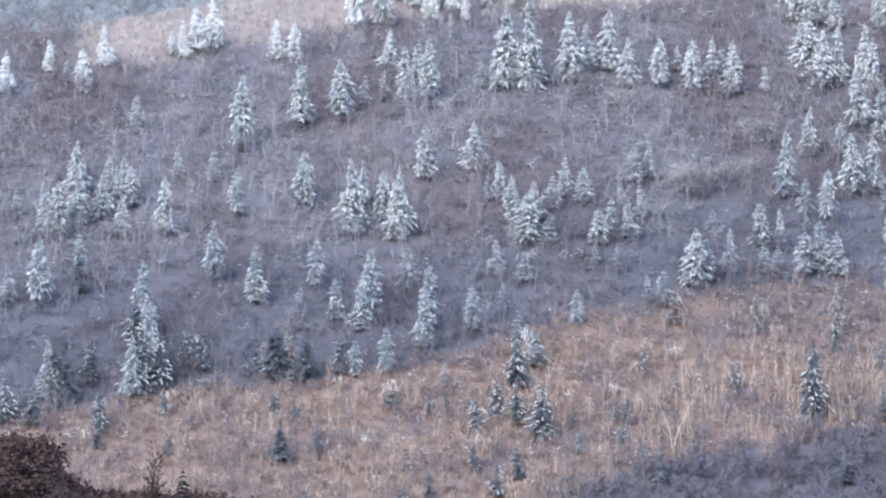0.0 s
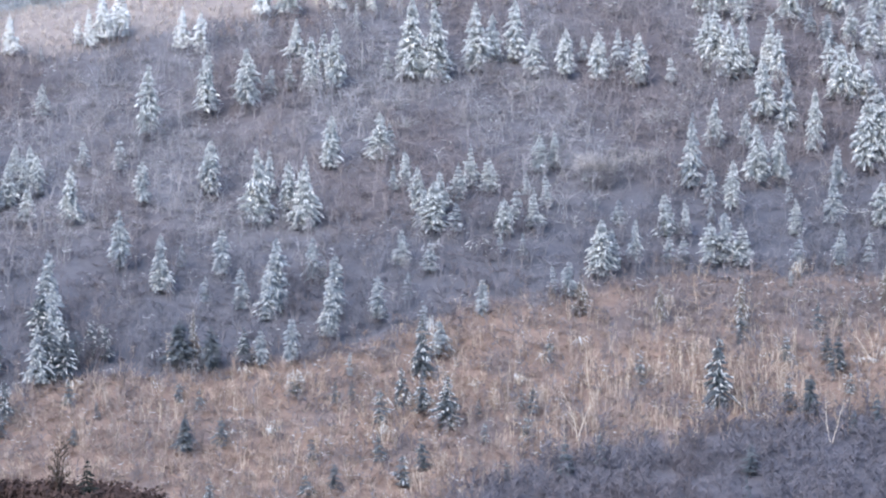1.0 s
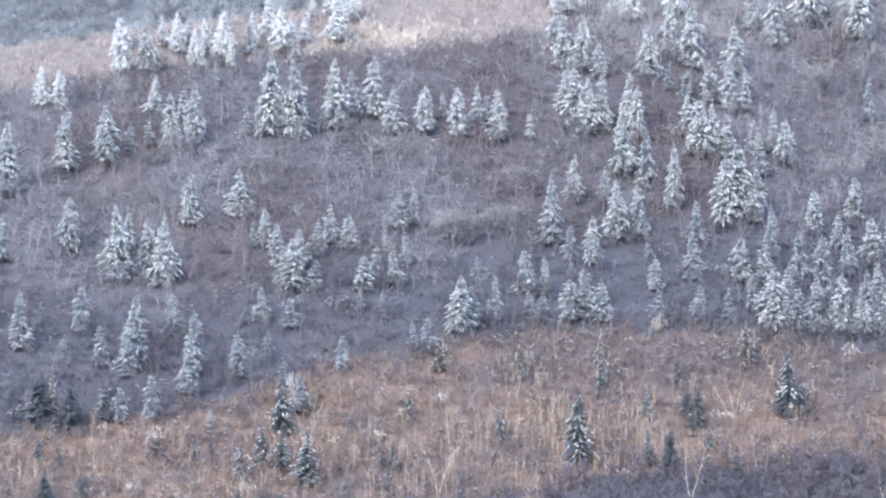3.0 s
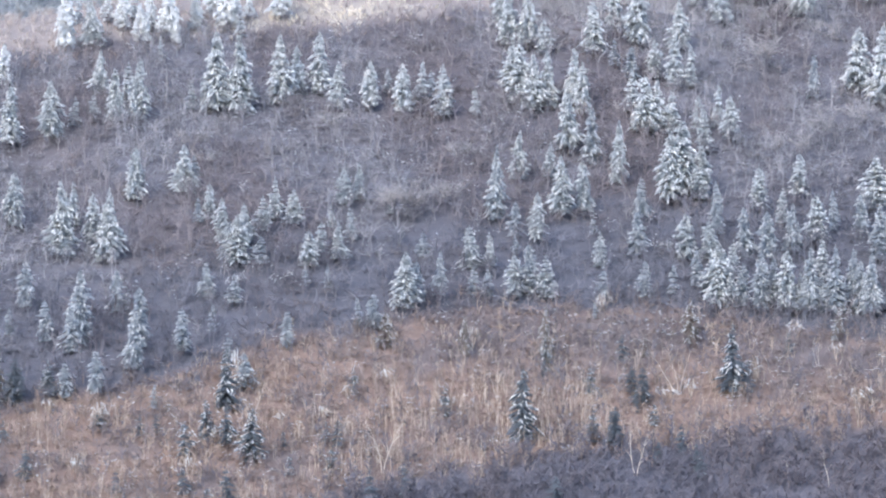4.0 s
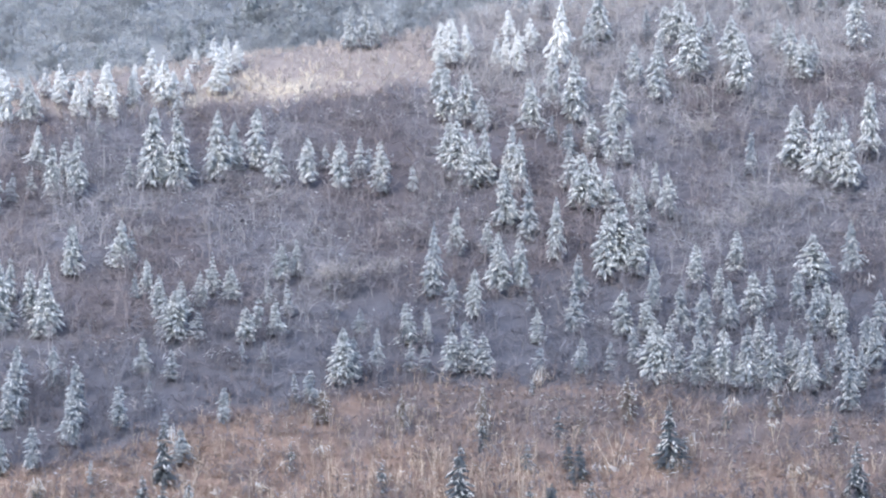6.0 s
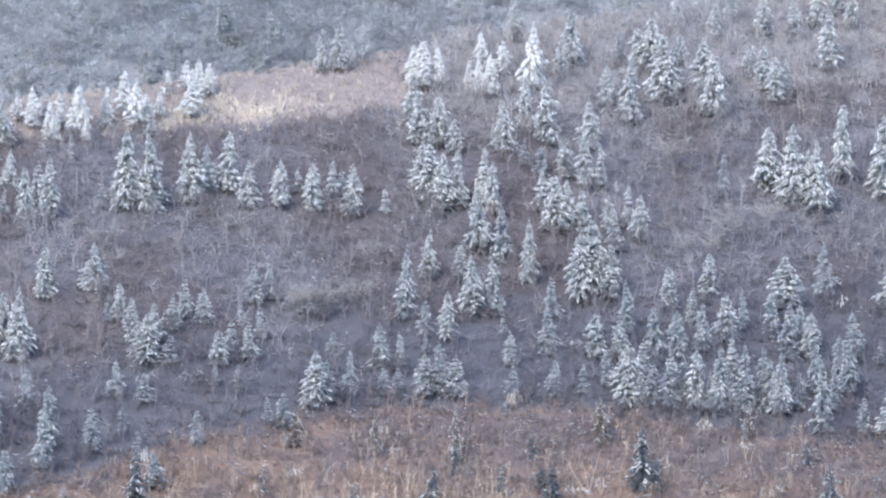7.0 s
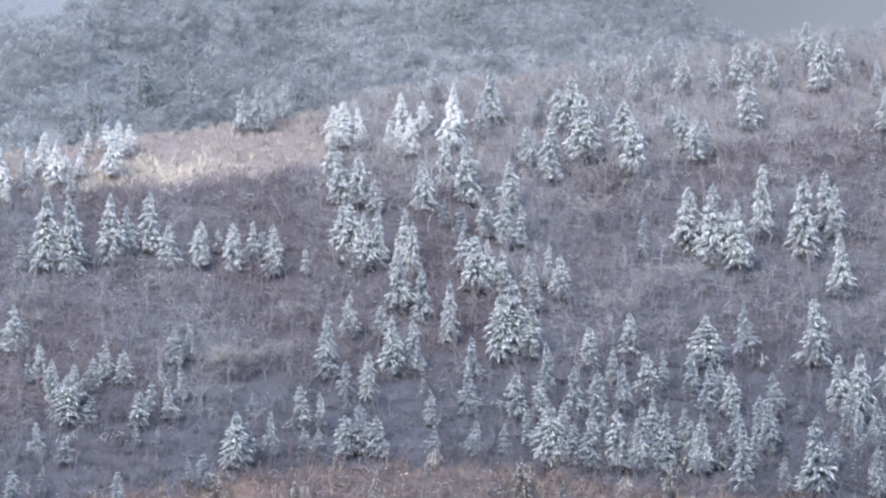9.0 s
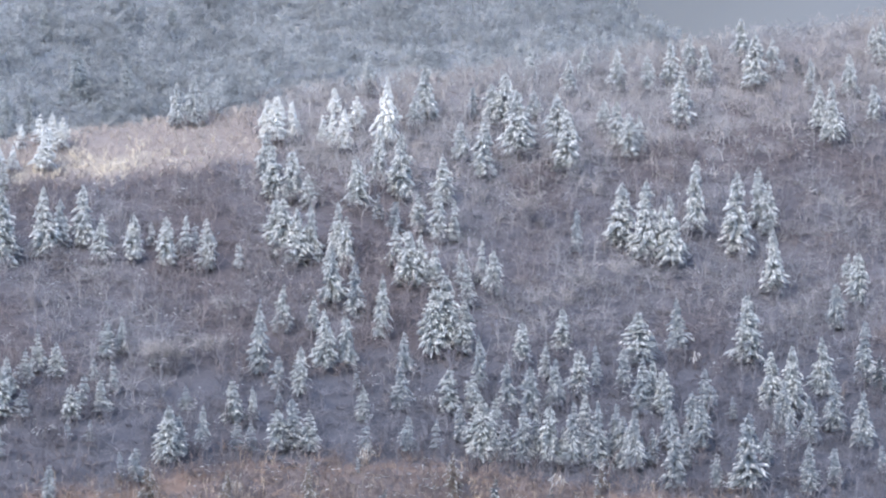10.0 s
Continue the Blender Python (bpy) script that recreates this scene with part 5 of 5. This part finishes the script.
dead_snag(335.5, 1929.5, 7.6, 802)
dead_snag(186.5, 1902.0, 5.8, 803)
snow_bush(55.8, 1193.0, 4.0, 4.5, 850)
snow_bush(18.7, 1148.2, 4.9, 7.7, 851)
snow_bush(112.4, 1103.5, 3.4, 8.7, 852)
snow_bush(102.4, 1147.2, 4.3, 4.4, 853)
snow_bush(21.3, 1085.0, 5.6, 4.1, 854)
snow_bush(20.6, 1077.0, 5.1, 4.8, 855)
snow_bush(118.6, 1177.2, 3.3, 6.6, 856)
snow_bush(-54.6, 1113.2, 3.6, 3.7, 857)
snow_bush(153.7, 1099.0, 4.3, 5.0, 858)
snow_bush(68.6, 1125.0, 5.1, 3.3, 859)
snow_bush(132.8, 1110.8, 6.2, 6.2, 860)
snow_bush(151.9, 1121.5, 3.8, 5.6, 861)
snow_bush(87.0, 1117.2, 6.5, 3.3, 862)
snow_bush(19.0, 1112.0, 7.1, 6.2, 863)
snow_bush(52.0, 1128.2, 4.6, 4.5, 864)
snow_bush(64.4, 1095.8, 3.8, 3.9, 865)
snow_bush(-11.4, 1092.5, 4.9, 5.4, 866)
snow_bush(101.4, 1146.0, 3.0, 4.4, 867)
snow_bush(129.5, 1104.5, 3.1, 4.5, 868)
snow_bush(155.8, 1100.0, 4.3, 5.0, 869)
snow_bush(117.7, 1104.8, 4.3, 3.7, 870)
snow_bush(-18.4, 1107.5, 3.8, 4.4, 871)
snow_bush(7.4, 1081.5, 5.3, 5.3, 872)
snow_bush(7.3, 1070.8, 4.1, 4.8, 873)
snow_bush(-11.4, 1091.2, 4.3, 5.4, 874)
snow_bush(-22.5, 1097.2, 3.4, 3.7, 875)
snow_bush(-16.3, 1071.5, 4.8, 3.1, 876)
snow_bush(36.8, 1094.0, 3.1, 3.7, 877)
snow_bush(50.9, 1108.0, 3.6, 4.2, 878)
snow_bush(-75.9, 1070.8, 3.2, 3.6, 879)
snow_bush(-42.4, 1104.2, 2.8, 3.2, 880)
snow_bush(42.6, 1102.5, 3.5, 4.9, 881)
snow_bush(71.3, 1126.8, 5.1, 3.8, 882)
snow_bush(-58.8, 1088.0, 3.5, 4.4, 883)
snow_bush(27.5, 1091.0, 3.6, 3.7, 884)
snow_bush(144.5, 1131.5, 4.7, 5.6, 885)
snow_bush(155.6, 1133.0, 6.6, 4.3, 886)
snow_bush(28.6, 1150.0, 3.7, 7.7, 887)
snow_bush(121.5, 1175.8, 3.8, 6.6, 888)
snow_bush(185.0, 1193.2, 4.6, 4.0, 889)

# scrub close below each spruce hides its foot
feet = np.array([(o.location.x, o.location.y) for o in scene.objects if o.get("category") == "tree" and 1060 < o.location.y < 1420])
feet = np.repeat(feet[feet[:, 1] > snow_line(feet[:, 0])], 3, 0)
feet = feet + np.stack([RNG.uniform(-2.2, 2.2, len(feet)), RNG.uniform(-4.0, -1.2, len(feet))], 1)
count = len(feet)
strewn("hardwood_scrub", rime, [RIME_TWIGS, LOW_TWIGS], np.column_stack([feet, RNG.uniform(0, 6.28, count), RNG.uniform(0.6, 1.0, count), RNG.uniform(0.3, 0.8, count), RNG.randint(0, 10, count)]),
       "low rimed scrub round the feet of the spruces", "scrub")

# ---- knoll on the near side of the valley, its shade put into dark colours ----
def oak_bush(x, y, height, width, seed):
    """A low oak that keeps its withered leaves."""
    rng = random.Random(seed)
    stem, leaves = Soup(), Soup()
    clumps = []
    for i in range(7):
        a = rng.uniform(0, 6.28)
        e = Vector((math.cos(a) * width * rng.uniform(0.1, 0.45), math.sin(a) * width * rng.uniform(0.1, 0.45), height * rng.uniform(0.45, 0.85)))
        stem.stick((0, 0, -0.4), e * 0.5, 0.09, 0.06)
        stem.spike(e * 0.5, e, 0.06)
        clumps += [(e, 0.30 * width), (e * 0.6, 0.28 * width)]
    for c, r in clumps:
        for _ in range(18):
            o = Vector((rng.gauss(0, 1), rng.gauss(0, 1), rng.gauss(0, 0.8))) * (r * 0.55)
            p = c + o
            if p.z < 0.1:
                continue
            g = Vector((rng.uniform(-1, 1), rng.uniform(-1, 1), rng.uniform(-1, 0.6))).normalized()
            leaves.lobe([p, p + g * 0.32 + Vector((0, 0, 0.08)), p + g * 0.70], [0.26], [0.12])
    ob = tagged(new("oak_bush"), "oak bush with withered brown leaves on the knoll, darkened for shade", "bush", "oak bushes on the knoll")
    part("stem", stem, DARK_TWIGS, ob)
    part("foliage", leaves, OAK_LEAVES, ob, "withered brown leaves", kind="stuff")
    ob.location = (x, y, float(land(x, y)))
    return ob


for i in range(88):
    x = -68 + (i % 22) * 2.05 + PLACED.uniform(-0.6, 0.6)
    oak_bush(x, (646, 636, 627, 618)[i // 22] + PLACED.uniform(-3, 3), PLACED.uniform(2.2, 3.6) if x < -49 else PLACED.uniform(1.0, 2.1), PLACED.uniform(3.2, 4.6), 700 + i)
spruce(-54.6, 640.0, 4.0, 0.60, "black")
spruce(-32.7, 636.0, 6.1, 0.62, "black")
hedge = tagged(new("bare_shrub"), "leafless shrub on the near knoll, darkened for shade", "shrub")
part("stem", bare_tree(900, 7.4, 3, 2.6, 15, 5, 0.12, 0.06, 0.7), DARK_TWIGS, hedge)
hedge.location = (-37.0, 642.0, float(land(-37.0, 642.0)))


# ---- cloud lying on the hills behind the ridge ----
def cloud_bank():
    xs, zs = np.linspace(-2200, 2600, 60), np.linspace(-100, 1500, 24)
    gx, gz = np.meshgrid(xs, zs)
    gy = 4300 + gz * 0.35 - (gx / 2400) ** 2 * 500 + 60 * np.sin(gx / 310 + gz / 170) + 40 * np.sin(gx / 130 - gz / 90)
    verts = np.stack([gx, gy, gz], -1).reshape(-1, 3)
    i = np.arange(len(verts)).reshape(gx.shape)
    quads = np.stack([i[:-1, :-1], i[:-1, 1:], i[1:, 1:], i[1:, :-1]], -1).reshape(-1, 4)
    me = bpy.data.meshes.new("backdrop")
    me.from_pydata(verts.tolist(), [], quads.tolist())
    me.polygons.foreach_set("use_smooth", np.ones(len(quads), bool))
    me.materials.append(CLOUD)
    return tagged(new("backdrop", me), "grey low cloud lying behind the far ridge", "cloud", kind="structure")


cloud_bank()
